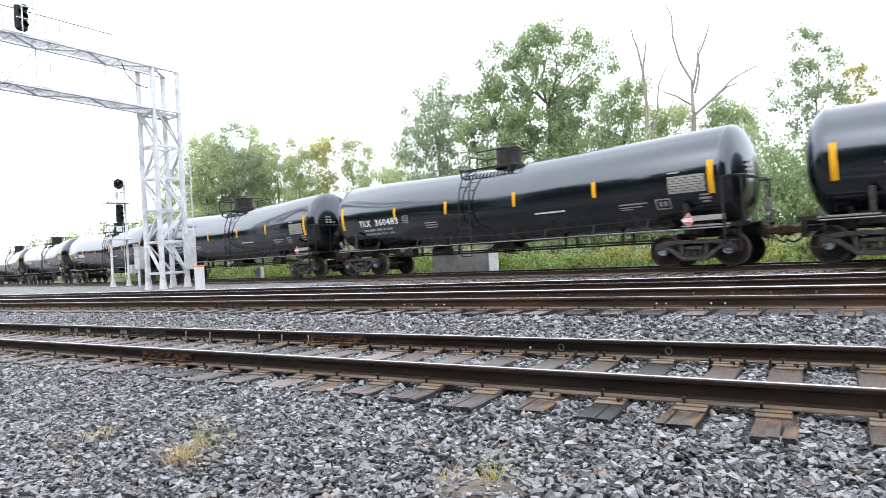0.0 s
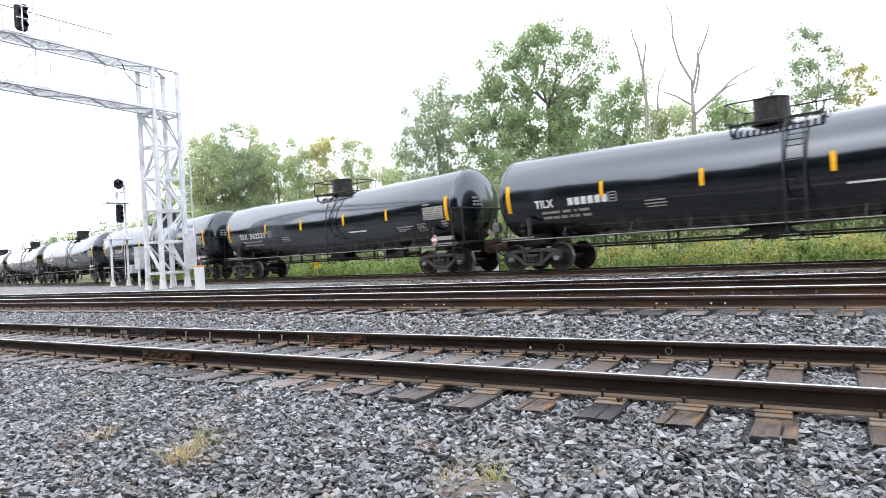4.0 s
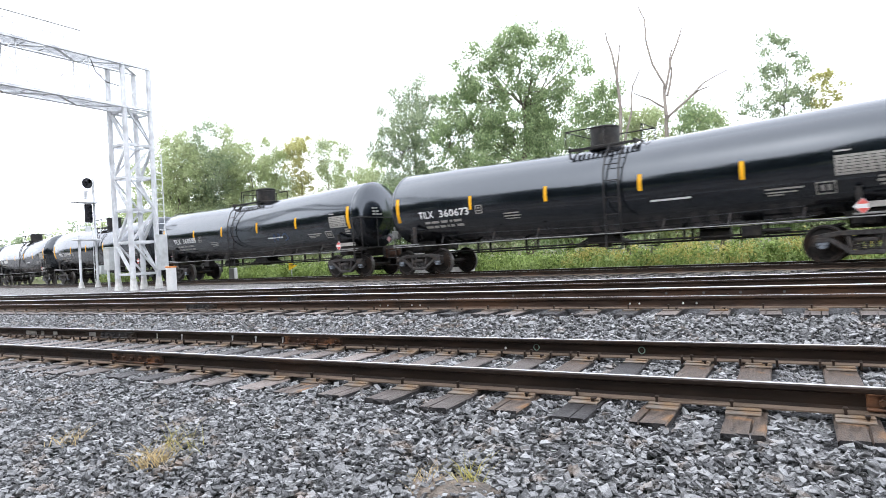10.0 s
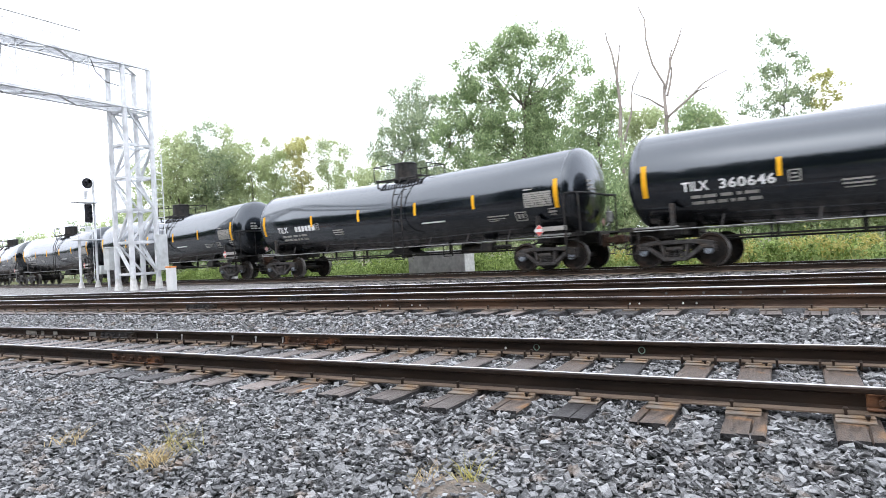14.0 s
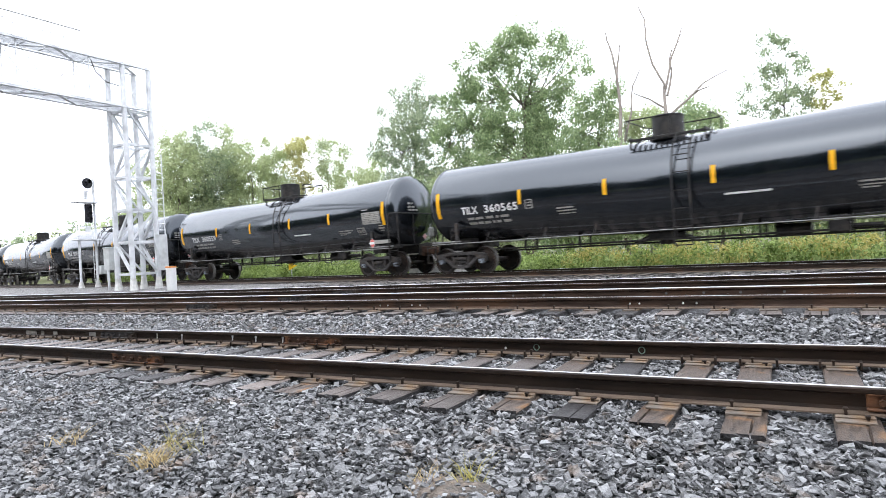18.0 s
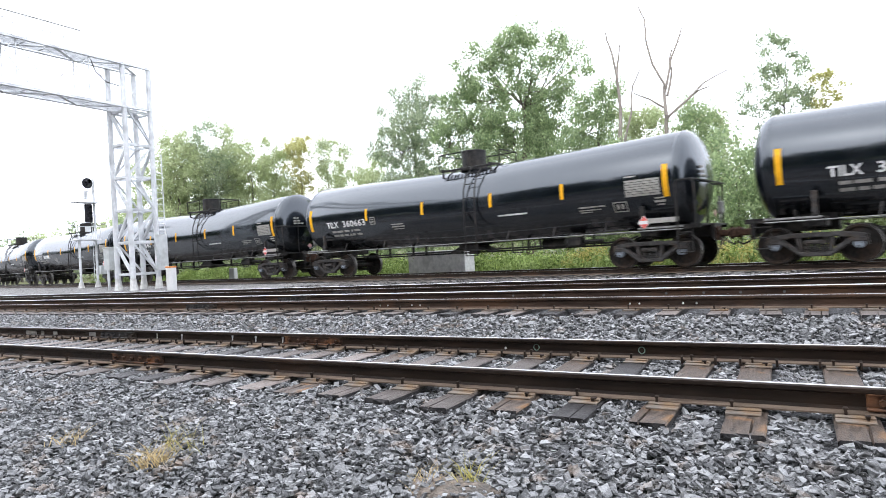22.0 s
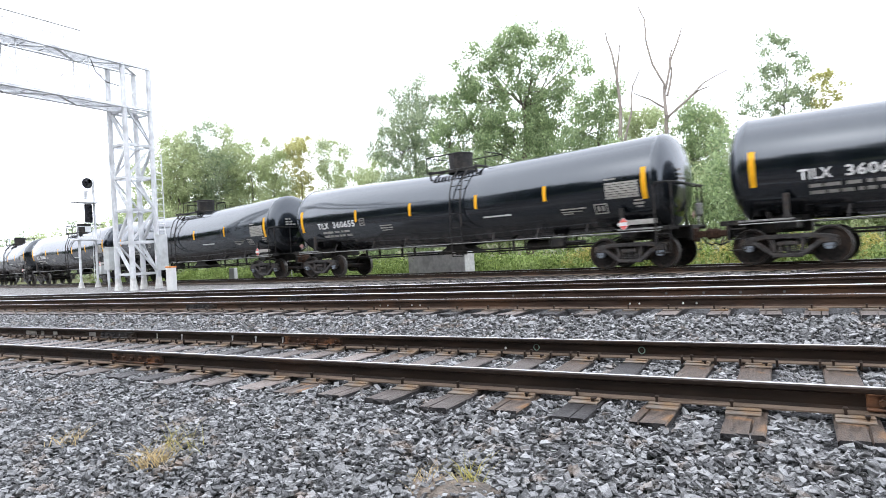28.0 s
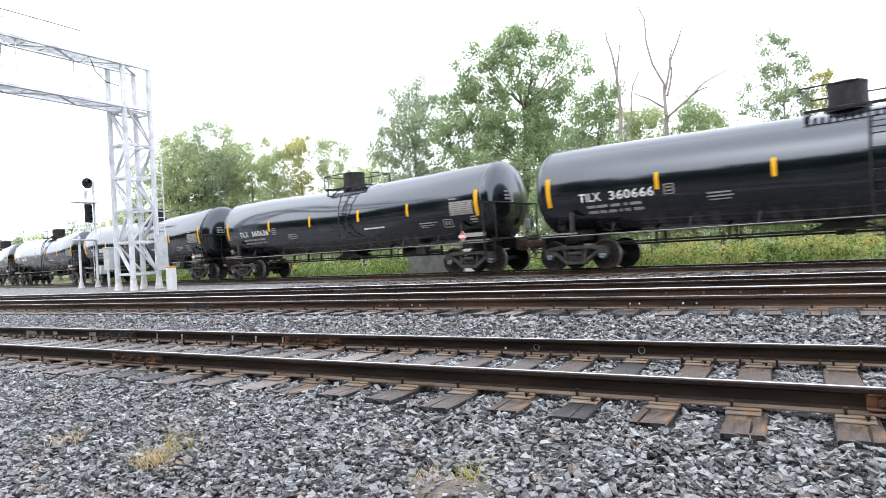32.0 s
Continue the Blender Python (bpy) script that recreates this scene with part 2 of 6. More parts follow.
def angle_bar(bm, a, b, w, t=0.012):
    """A rolled steel angle from a to b."""
    a, b = Vector(a), Vector(b)
    d = b - a
    q = d.to_track_quat("Z", "Y").to_matrix()
    for off, size in (((0, w / 2, 0), (t, w, d.length)), ((w / 2, 0, 0), (w, t, d.length))):
        box(bm, (a + b) / 2 + q @ Vector(off), size, turn=q)
    return bm


def smooth(ob, on=True):
    for p in ob.data.polygons:
        p.use_smooth = on
    return ob


def lathe(profile, seg, axis="x"):
    """A closed body of revolution from (along, radius) pairs."""
    verts, faces, rings = [], [], []
    for u, r in profile:
        if r < 1e-5:
            rings.append([len(verts)])
            verts.append((u, 0, 0))
        else:
            rings.append(list(range(len(verts), len(verts) + seg)))
            verts += [(u, r * math.sin(2 * math.pi * i / seg), r * math.cos(2 * math.pi * i / seg)) for i in range(seg)]
    for p, q in zip(rings, rings[1:]):
        for i in range(seg):
            j = (i + 1) % seg
            if len(p) == 1 and len(q) == 1:
                continue
            if len(p) == 1:
                faces.append((p[0], q[i], q[j]))
            elif len(q) == 1:
                faces.append((p[i], q[0], p[j]))
            else:
                faces.append((p[i], q[i], q[j], p[j]))
    if axis == "y":
        verts = [(z, x, y) for x, y, z in verts]
    if axis == "z":
        verts = [(y, z, x) for x, y, z in verts]
    bm = bmesh.new()
    vs = [bm.verts.new(v) for v in verts]
    for f in faces:
        bm.faces.new([vs[i] for i in f])
    bmesh.ops.recalc_face_normals(bm, faces=bm.faces)
    return bm


# ---------------------------------------------------------------- plan: four tracks and the ground
ONE = dict(near=4.28, far=5.785, top=0.200)
TWO = dict(near=8.30, far=9.805, top=0.386)
THREE = dict(near=13.30, far=14.82, top=0.255)
LINE_ANGLE = radians(9.14)
LINE_DIST = 18.41
LINE_TOP = 0.326
LINE_U = Vector((math.cos(LINE_ANGLE), -math.sin(LINE_ANGLE), 0))
LINE_N = Vector((math.sin(LINE_ANGLE), math.cos(LINE_ANGLE), 0))
BEND = 8.0
RADIUS = 230.0


SWERVE, SWERVE_RADIUS, SWERVE_ANGLE = -30.0, 400.0, 0.08


def swerve(s):
    """How far the track lies off its straight line, up the line where it curves away from the others."""
    u = max(0.0, SWERVE - s)
    arc = min(u, SWERVE_RADIUS * SWERVE_ANGLE)
    return arc * arc / (2 * SWERVE_RADIUS) + (u - arc) * SWERVE_ANGLE


def line_point(s):
    """Centre of the train's track s metres on from the point nearest the camera: a far curve, a straight, then a bend along the others."""
    if s <= BEND:
        p = LINE_N * (LINE_DIST + swerve(s)) + LINE_U * s
        return Vector((p.x, p.y, LINE_TOP))
    p = LINE_N * LINE_DIST + LINE_U * BEND
    turn = min((s - BEND) / RADIUS, LINE_ANGLE)
    a = LINE_ANGLE
    x = p.x + RADIUS * (math.sin(a) - math.sin(a - turn))
    y = p.y - RADIUS * (math.cos(a - turn) - math.cos(a))
    rest = max(0.0, s - BEND - RADIUS * LINE_ANGLE)
    drop = min(1.0, (s - BEND) / (RADIUS * LINE_ANGLE))
    return Vector((x + rest, y, LINE_TOP + (THREE["top"] - LINE_TOP) * drop))


def step(v, a, b):
    t = min(1.0, max(0.0, (v - a) / (b - a)))
    return t * t * (3 - 2 * t)


def ground_height(x, y):
    """Height of the ballast and the bank behind it."""
    z = -0.14 + 0.075 * step(y, 1.8, 3.5) + 0.058 * step(y, 3.25, 3.8)
    z += 0.005 * step(y, 6.2, 6.8) + 0.152 * step(y, 6.9, 7.75)
    z -= 0.152 * step(y, 10.3, 12.2)
    z += 0.13 * step(y, 15.7, 17.0)
    d = x * LINE_N.x + y * LINE_N.y - LINE_DIST - swerve(x * LINE_U.x + y * LINE_U.y)
    keep = 1 - step(d, 1.6, 3.2)
    if d > -3.2 and x < 10:
        k = step(d, -3.2, -1.5)
        z = z * (1 - k) + 0.122 * k
    z = z * keep + (-0.25 + 0.02 * max(0.0, d - 4)) * (1 - keep)
    return z


def spread(pieces):
    out = []
    for a, b, n in pieces:
        out += [a + (b - a) * i / n for i in range(n)]
    return out + [pieces[-1][1]]


def build_ground():
    xs = spread([(-3000, -500, 6), (-500, -150, 14), (-150, -60, 30), (-60, -20, 40), (-20, 12, 64), (12, 80, 20), (80, 500, 8), (500, 3000, 4)])
    ys = spread([(-3000, -200, 5), (-200, -10, 8), (-10, 1, 11), (1, 17, 128), (17, 36, 76), (36, 80, 22), (80, 500, 10), (500, 3000, 5)])
    verts = [(x, y, ground_height(x, y)) for y in ys for x in xs]
    nx = len(xs)
    faces, kinds = [], []
    for j in range(len(ys) - 1):
        for i in range(nx - 1):
            faces.append((j * nx + i, j * nx + i + 1, (j + 1) * nx + i + 1, (j + 1) * nx + i))
            x, y = (xs[i] + xs[i + 1]) / 2, (ys[j] + ys[j + 1]) / 2
            d = x * LINE_N.x + y * LINE_N.y - LINE_DIST - swerve(x * LINE_U.x + y * LINE_U.y)
            wob = 0.5 * noise.noise((x * 0.4, y * 0.4, 0))
            dark = x > -17 + 3 * wob or d > -1.5
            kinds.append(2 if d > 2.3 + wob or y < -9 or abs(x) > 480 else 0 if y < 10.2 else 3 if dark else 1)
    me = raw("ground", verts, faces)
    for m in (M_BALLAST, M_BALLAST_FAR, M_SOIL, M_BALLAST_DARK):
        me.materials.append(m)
    me.polygons.foreach_set("material_index", kinds)
    me.polygons.foreach_set("use_smooth", [True] * len(kinds))
    tagged(new("ground", me), "grey crushed-stone railway bed falling to a weedy bank", "ground", kind="structure")


build_ground()


RAIL_H = 0.152


def rail_profile():
    """Half-symmetric section of a flat-bottomed rail: 152 mm high, 152 mm wide at the foot."""
    half = [(0.076, 0.0), (0.076, 0.011), (0.030, 0.024), (0.0095, 0.045), (0.0095, 0.125), (0.034, 0.139), (0.0375, 0.146), (0.037, 0.172), (0.030, 0.1795), (0.015, 0.181)]
    half = [(y, z * RAIL_H / 0.181) for y, z in half]
    return half + [(-y, z) for y, z in reversed(half)]


def rail_mesh(points, worn=1, web=M_RAIL):
    """A rail swept along points (of its head's middle), with dusty foot, dark web and polished running surface."""
    prof = rail_profile()
    n = len(prof)
    verts, faces, kinds = [], [], []
    for k, p in enumerate(points):
        a, b = points[max(0, k - 1)], points[min(len(points) - 1, k + 1)]
        d = (b - a).normalized()
        side = Vector((-d.y, d.x, 0)).normalized()
        verts += [p + side * y + Vector((0, 0, z - RAIL_H)) for y, z in prof]
    for k in range(len(points) - 1):
        for i in range(n):
            j = (i + 1) % n
            faces.append((k * n + i, k * n + j, (k + 1) * n + j, (k + 1) * n + i))
            kinds.append(2 if abs(i - 9) < worn else 1 if i in (0, 1, n - 2, n - 3, n - 1) else 0)
    faces += [tuple(range(n)), tuple(reversed(range((len(points) - 1) * n, len(points) * n)))]
    kinds += [0, 0]
    me = raw("rail", verts, faces)
    for m in (web, M_RAIL_FOOT, M_RAIL_TOP):
        me.materials.append(m)
    me.polygons.foreach_set("material_index", kinds)
    return me


def tie_meshes():
    """Six differently worn wooden ties, 2.59 m long, each with checks split into its top from the ends."""
    out = []
    for k in range(6):
        rng = random.Random(40 + k)
        c0, c1 = rng.uniform(-0.06, -0.01), rng.uniform(0.01, 0.06)
        xs = [-0.1145, -0.104, c0 - 0.007, c0, c0 + 0.007, c1 - 0.006, c1, c1 + 0.006, 0.104, 0.1145]
        ys = [-1.295 + 2.59 * i / 14 for i in range(15)]
        reach = [rng.uniform(0.2, 0.9) for _ in range(4)]
        verts, faces = [], []
        for j, y in enumerate(ys):
            for i, x in enumerate(xs):
                z = 0.004 * noise.noise((x * 30, y * 3, k * 5.0))
                z -= 0.010 if i in (0, 9) else 0
                e = 0 if y < 0 else 2
                if (i == 3 and k % 3 != 1 and 1.295 - abs(y) < reach[e]) or (i == 6 and k % 3 != 2 and 1.295 - abs(y) < reach[e + 1]):
                    z -= 0.03
                dx = 0.005 * noise.noise((y * 2.1, k * 3.3, 1.0)) + 0.012 * noise.noise((y * 1.5, i, k)) * (1 < i < 8)
                dy = rng.uniform(-0.012, 0.012) if j in (0, 14) else 0
                verts.append((x + dx, y + dy, z))
        n = len(xs)
        top = len(verts)
        for j in range(14):
            for i in range(n - 1):
                faces.append((j * n + i, j * n + i + 1, (j + 1) * n + i + 1, (j + 1) * n + i))
        for j in (0, 14):
            for i in (0, n - 1):
                verts.append((xs[i], ys[j], -0.178))
        a, b, c, d = top, top + 1, top + 2, top + 3
        faces.append(tuple([a, b] + [i for i in range(n - 1, -1, -1)]))
        faces.append(tuple([d, c] + [14 * n + i for i in range(n)]))
        faces.append(tuple([c, a] + [j * n for j in range(15)]))
        faces.append(tuple([b, d] + [j * n + n - 1 for j in range(14, -1, -1)]))
        faces.append((a, c, d, b))
        me = raw("tie", verts, faces)
        # sides and ends darker: damp and shade both put into the colour
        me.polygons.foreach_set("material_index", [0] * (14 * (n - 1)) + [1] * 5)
        out.append(me)
    return out


TIES = tie_meshes()


def plain_mesh(name, c, s, mat):
    """A light stand-in for the distant repeats of a small block."""
    bm = bmesh.new()
    box(bm, c, s)
    me = bpy.data.meshes.new(name)
    bm.to_mesh(me)
    bm.free()
    me.materials.append(mat)
    return me


FAR_TIE = plain_mesh("tie", (0, 0, -0.09), (0.229, 2.59, 0.18), M_TIE)
FAR_PLATE = plain_mesh("tie_plate", (0, 0, 0.008), (0.197, 0.40, 0.016), M_PLATE)


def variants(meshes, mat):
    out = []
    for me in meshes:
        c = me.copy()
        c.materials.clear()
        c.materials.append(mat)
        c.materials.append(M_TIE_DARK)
        # the last five faces, sides and ends, carry the shade-dark wood
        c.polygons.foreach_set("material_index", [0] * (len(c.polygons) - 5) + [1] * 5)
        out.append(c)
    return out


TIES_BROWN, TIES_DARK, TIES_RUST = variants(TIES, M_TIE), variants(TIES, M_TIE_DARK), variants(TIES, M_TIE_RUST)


def plate_mesh():
    """A double-shouldered tie plate with its four spike heads' holes left plain."""
    bm = bmesh.new()
    box(bm, (0, 0, 0.006), (0.197, 0.40, 0.012), 0.003)
    for s in (-1, 1):
        box(bm, (0, s * 0.105, 0.017), (0.197, 0.05, 0.012), 0.004)
    me = bpy.data.meshes.new("tie_plate")
    bm.to_mesh(me)
    bm.free()
    me.materials.append(M_PLATE)
    return me


def spike_mesh():
    bm = bmesh.new()
    box(bm, (0, 0, 0.0), (0.016, 0.016, 0.06))
    box(bm, (0, 0.008, 0.034), (0.026, 0.04, 0.014), 0.004)
    me = bpy.data.meshes.new("spike")
    bm.to_mesh(me)
    bm.free()
    me.materials.append(M_SPIKE)
    return me


def anchor_mesh():
    """A spring rail anchor gripping the foot beside a tie."""
    bm = bmesh.new()
    box(bm, (0, 0, -0.012), (0.022, 0.19, 0.018), 0.003)
    for s in (-1, 1):
        box(bm, (0, s * 0.094, 0.010), (0.018, 0.02, 0.062), 0.004)
        box(bm, (0, s * 0.078, 0.038), (0.020, 0.045, 0.014), 0.004, Euler((s * -0.5, 0, 0)).to_matrix())
    me = bpy.data.meshes.new("rail_anchor")
    bm.to_mesh(me)
    bm.free()
    me.materials.append(M_SPIKE)
    return me


def joint_mesh(mat, label="joint_bar"):
    """A 0.91 m joint bar with six bolts."""
    bm = bmesh.new()
    box(bm, (0, 0, 0.072), (0.914, 0.022, 0.076), 0.005)
    box(bm, (0, -0.02, 0.031), (0.914, 0.05, 0.016), 0.005)
    box(bm, (0, -0.008, 0.113), (0.914, 0.03, 0.012), 0.004)
    for i in range(6):
        x = -0.38 + i * 0.152
        rod(bm, (x, -0.045, 0.072), (x, 0, 0.072), 0.019, 6)
    me = bpy.data.meshes.new(label)
    bm.to_mesh(me)
    bm.free()
    me.materials.append(mat)
    return me


PLATE, SPIKE, ANCHOR, JOINT, JOINT_GREY = plate_mesh(), spike_mesh(), anchor_mesh(), joint_mesh(M_JOINT), joint_mesh(M_SIDEFRAME)


def piece(name, me, parent, loc, rz=0.0):
    ob = new(name, me)
    ob.parent = parent
    ob.location, ob.rotation_euler = loc, (0, 0, rz)
    return ob


def joined(name, items, parent, label=""):
    """Many copies of small meshes joined into one: items are (mesh, matrix)."""
    mats = []
    vs, fs, mi = [], [], []
    base = 0
    for me, m in items:
        vs += [m @ v.co for v in me.vertices]
        for p in me.polygons:
            fs.append([base + i for i in p.vertices])
            mt = me.materials[p.material_index]
            if mt not in mats:
                mats.append(mt)
            mi.append(mats.index(mt))
        base += len(me.vertices)
    out = raw(name, vs, fs)
    for m in mats:
        out.materials.append(m)
    out.polygons.foreach_set("material_index", mi)
    ob = new(name, out)
    ob.parent = parent
    return tagged(ob, label, kind="stuff")


def tie_row(x0, x1, phase, spacing, seed, laid=()):
    """Where the ties of one track lie: evenly spaced but for small errors, and for those laid by hand."""
    rng = random.Random(seed)
    if not laid:
        return [phase + n * spacing + rng.uniform(-0.03, 0.03) for n in range(math.ceil((x0 - phase) / spacing), int((x1 - phase) / spacing))]
    left, right = [], []
    x = laid[0]
    while x > x0:
        x -= spacing + rng.uniform(-0.05, 0.05)
        left.append(x)
    x = laid[-1]
    while x < x1:
        x += spacing + rng.uniform(-0.05, 0.05)
        right.append(x)
    return left[::-1] + list(laid) + right


TIES_ONE = tie_row(-420, 60, 0.19, 0.505, 1, (-7.25, -6.77, -6.18, -5.69, -5.28, -4.83, -4.25, -3.80, -3.32, -2.82, -2.30, -1.83, -1.35, -0.83, -0.37, 0.20))
TIES_TWO = tie_row(-420, 60, 0.1, 0.515, 2)
TIES_THREE = tie_row(-420, 420, 0.2, 0.52, 3)


def straight_track(plan, label, x0, x1, near_x0, near_x1, ties, seed, dark=(), rust=(), small=True, worn=(1, 1)):
    """One line of track along x: two rails on wooden ties, plates and spikes."""
    rng = random.Random(seed)
    mid, zt = (plan["near"] + plan["far"]) / 2, plan["top"] - RAIL_H - 0.018
    track = thing("railway_track", pose(0, mid, 0), label, "railway track", "parallel tracks", "structure")
    for key in ("near", "far"):
        y = plan[key] - mid
        ob = new("rail", rail_mesh([Vector((x, y, plan["top"])) for x in (x0, -120, -60, -30, -15, -5, 5, 20, x1)], worn[key == "far"], M_RAIL_BROWN if plan is TWO else M_RAIL))
        ob.parent = track
    far_items, plates, spikes = [], [], []
    for x in ties:
        rz, k, dy = rng.uniform(-0.025, 0.025), rng.randrange(6), rng.uniform(-0.05, 0.05)
        near = near_x0 < x < near_x1
        of = lambda marks: any(abs(x - v) < 0.15 for v in marks)
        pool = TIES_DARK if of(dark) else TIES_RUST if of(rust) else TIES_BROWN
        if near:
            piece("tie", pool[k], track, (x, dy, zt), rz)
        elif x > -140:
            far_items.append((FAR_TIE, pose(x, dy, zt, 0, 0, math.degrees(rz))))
        if not (-60 < x < 14):
            continue
        for key in ("near", "far"):
            y = plan[key] - mid
            if near and small:
                piece("tie_plate", PLATE, track, (x, y, zt), rz)
            else:
                plates.append((FAR_PLATE, pose(x, y, zt)))
            if x > -26:
                for side in (-1, 1):
                    spikes.append((SPIKE, pose(x + side * rng.uniform(0.04, 0.07), y + side * 0.088, zt + 0.02 + rng.uniform(0, 0.015), 0, 0, 0 if side < 0 else 180)))
                    if rng.random() < 0.6:
                        spikes.append((SPIKE, pose(x - side * 0.06, y + side * 0.15, zt + 0.0, 0, 0, 90 * rng.randrange(4))))
                if small and key == "far" and rng.random() < 0.92:
                    for side in (-1, 1):
                        spikes.append((ANCHOR, pose(x + side * 0.135, y, plan["top"] - RAIL_H - 0.004)))
    joined("distant_ties", far_items, track)
    if plates:
        joined("distant_tie_plates", plates, track)
    if spikes:
        joined("spikes_and_anchors", spikes, track)
    return track


track_one = straight_track(ONE, "rust-brown rails on worn wooden ties in grey ballast", -420, 60, -24, 3.0, TIES_ONE, 1, dark=(-1.35, -5.69, -6.18), rust=(-0.83, -0.37, 0.20, -3.80, -1.83))
track_two = straight_track(TWO, "raised track with dull rails on dark wooden ties", -420, 60, -34, 4.0, TIES_TWO, 2, dark=(-1.96, -2.99, -4.53), small=False, worn=(1, 3))
track_three = straight_track(THREE, "bright-headed rails on a low track bed", -420, 420, -10, 2.0, TIES_THREE, 3, small=False, worn=(1, 3))


def fit_joint(track, x, y, top, back=False):
    piece("joint_bar", JOINT if track is track_one and x > -9 else JOINT_GREY, track, (x, y + (0.014 if back else -0.014), top - RAIL_H), math.pi if back else 0.0)


for x, key in ((-6.49, "near"), (0.72, "near"), (-5.26, "far"), (-9.23, "far")):
    fit_joint(track_one, x, ONE[key] - 5.0325, ONE["top"])
for x, key in ((-10.45, "near"), (-9.4, "far")):
    fit_joint(track_two, x, TWO[key] - 9.0525, TWO["top"])
fit_joint(track_three, -10.87, THREE["near"] - 14.06, THREE["top"])


def paint_mark(track, x, y, z, mat, ring=True):
    bm = bmesh.new()
    if ring:
        seg = 14
        for i in range(seg):
            a, b = 2 * math.pi * i / seg, 2 * math.pi * (i + 1) / seg
            rod(bm, (0.028 * math.cos(a), 0, 0.03 * math.sin(a)), (0.028 * math.cos(b), 0, 0.03 * math.sin(b)), 0.005, 5)
        rod(bm, (0, 0, -0.03), (0.004, 0, -0.07), 0.005, 5)
    else:
        bmesh.ops.create_icosphere(bm, subdivisions=2, radius=0.014, matrix=Matrix.Diagonal((1, 0.5, 1, 1)))
    ob = part("paint_mark" if ring else "bolt_head", bm, mat, track)
    ob.location = (x, y, z)


for x in (-2.34, -1.32):
    paint_mark(track_one, x, ONE["far"] - 5.0325 - 0.013, 0.115, M_GREENPAINT)
paint_mark(track_one, -2.67, ONE["far"] - 5.0325 - 0.02, 0.10, M_WHITE, False)
for x in (-8.29, -7.73, -6.69, -6.25, -5.77):
    bm = bmesh.new()
    rod(bm, (0, 0, -0.045), (0.006, 0, 0.02), 0.008, 5)
    box(bm, (0.004, 0, 0.028), (0.034, 0.008, 0.026), 0.004)
    part("paint_mark", bm, M_WHITE, track_one).location = (x, ONE["far"] - 5.0325 - 0.013, 0.115)
for x, w in zip((-11.78, -11.41, -11.01, -9.93), (0.34, 0.10, 0.12, 0.18)):
    bm = bmesh.new()
    box(bm, (0, 0, 0), (w, 0.006, 0.07), 0.002)
    part("paint_mark", bm, M_GREYPAINT, track_one, "faded pale paint patch").location = (x, ONE["far"] - 5.0325 - 0.0115, 0.115)
for x in (-6.05, -5.9, -5.43, -5.28, -2.01, -1.89, -1.35, -1.19):
    paint_mark(track_two, x, TWO["near"] - 9.0525 - 0.016, TWO["top"] - 0.09, M_WHITE, False)
for x in (-4.34, -3.79, -1.83, -1.3, -0.81, -0.26):
    bm = bmesh.new()
    rod(bm, (0, -0.003, 0), (0, 0.003, 0), 0.02, 12)
    part("paint_mark", bm, M_GRAFFITI, track_two, "faded pale paint spot").location = (x, TWO["far"] - 9.0525 - 0.0115, TWO["top"] - 0.085)


def build_line():
    """The train's own track, straight and then bending in."""
    line = thing("railway_track", pose(0, 0, 0), "dark diverging track that carries the tank train", "railway track", "parallel tracks", "structure")
    stops = [-430, -300, -200, -120, -80, -62, -58, -54, -50, -46, -42, -38, -34, -30, -15, 0, 8] + [8 + 2.5 * i for i in range(1, 14)]
    for off in (-0.7525, 0.7525):
        pts = []
        for s in stops:
            p, q = line_point(s - 0.5), line_point(s + 0.5)
            side = Vector((-(q - p).y, (q - p).x, 0)).normalized()
            pts.append(line_point(s) + side * off)
        ob = new("rail", rail_mesh(pts, 2))
        ob.parent = line
    rng = random.Random(9)
    far_items = []
    for i in range(-250, 50):
        s = i * 0.53
        p = line_point(s)
        ang = math.atan2((line_point(s + 0.5) - line_point(s - 0.5)).y, 1.0)
        m = pose(p.x, p.y, LINE_TOP - RAIL_H - 0.018, 0, 0, math.degrees(ang) + rng.uniform(-1, 1))
        if -32 < s < 5:
            piece("tie", TIES_BROWN[rng.randrange(6)], line, m.translation, ang)
        else:
            far_items.append((FAR_TIE, m))
    joined("distant_ties", far_items, line)


build_line()

# ---------------------------------------------------------------- crushed stone, stone by stone


def stone_shapes(n, seed):
    """Sharp-edged broken lumps of eight corners, with their sides knocked flat."""
    rng = np.random.RandomState(seed)
    base = np.array([(x, y, z) for x in (-1, 1) for y in (-1, 1) for z in (-1, 1)], float) * 0.72
    quads = ((0, 1, 3, 2), (4, 6, 7, 5), (0, 4, 5, 1), (2, 3, 7, 6), (0, 2, 6, 4), (1, 5, 7, 3))
    tris = np.array([t for a, b, c, d in quads for t in ((a, b, c), (a, c, d))])
    out = []
    for _ in range(n):
        v = base * rng.uniform(0.72, 1.15, (8, 1)) + rng.uniform(-0.14, 0.14, (8, 3))
        for _c in range(4):
            d = rng.normal(size=3)
            d /= np.linalg.norm(d)
            over = np.maximum(0, v @ d - rng.uniform(0.4, 0.7))
            v = v - over[:, None] * d
        out.append(v * np.array([rng.uniform(1.3, 1.85), rng.uniform(1.0, 1.35), rng.uniform(0.5, 0.9)]))
    return np.array(out), tris


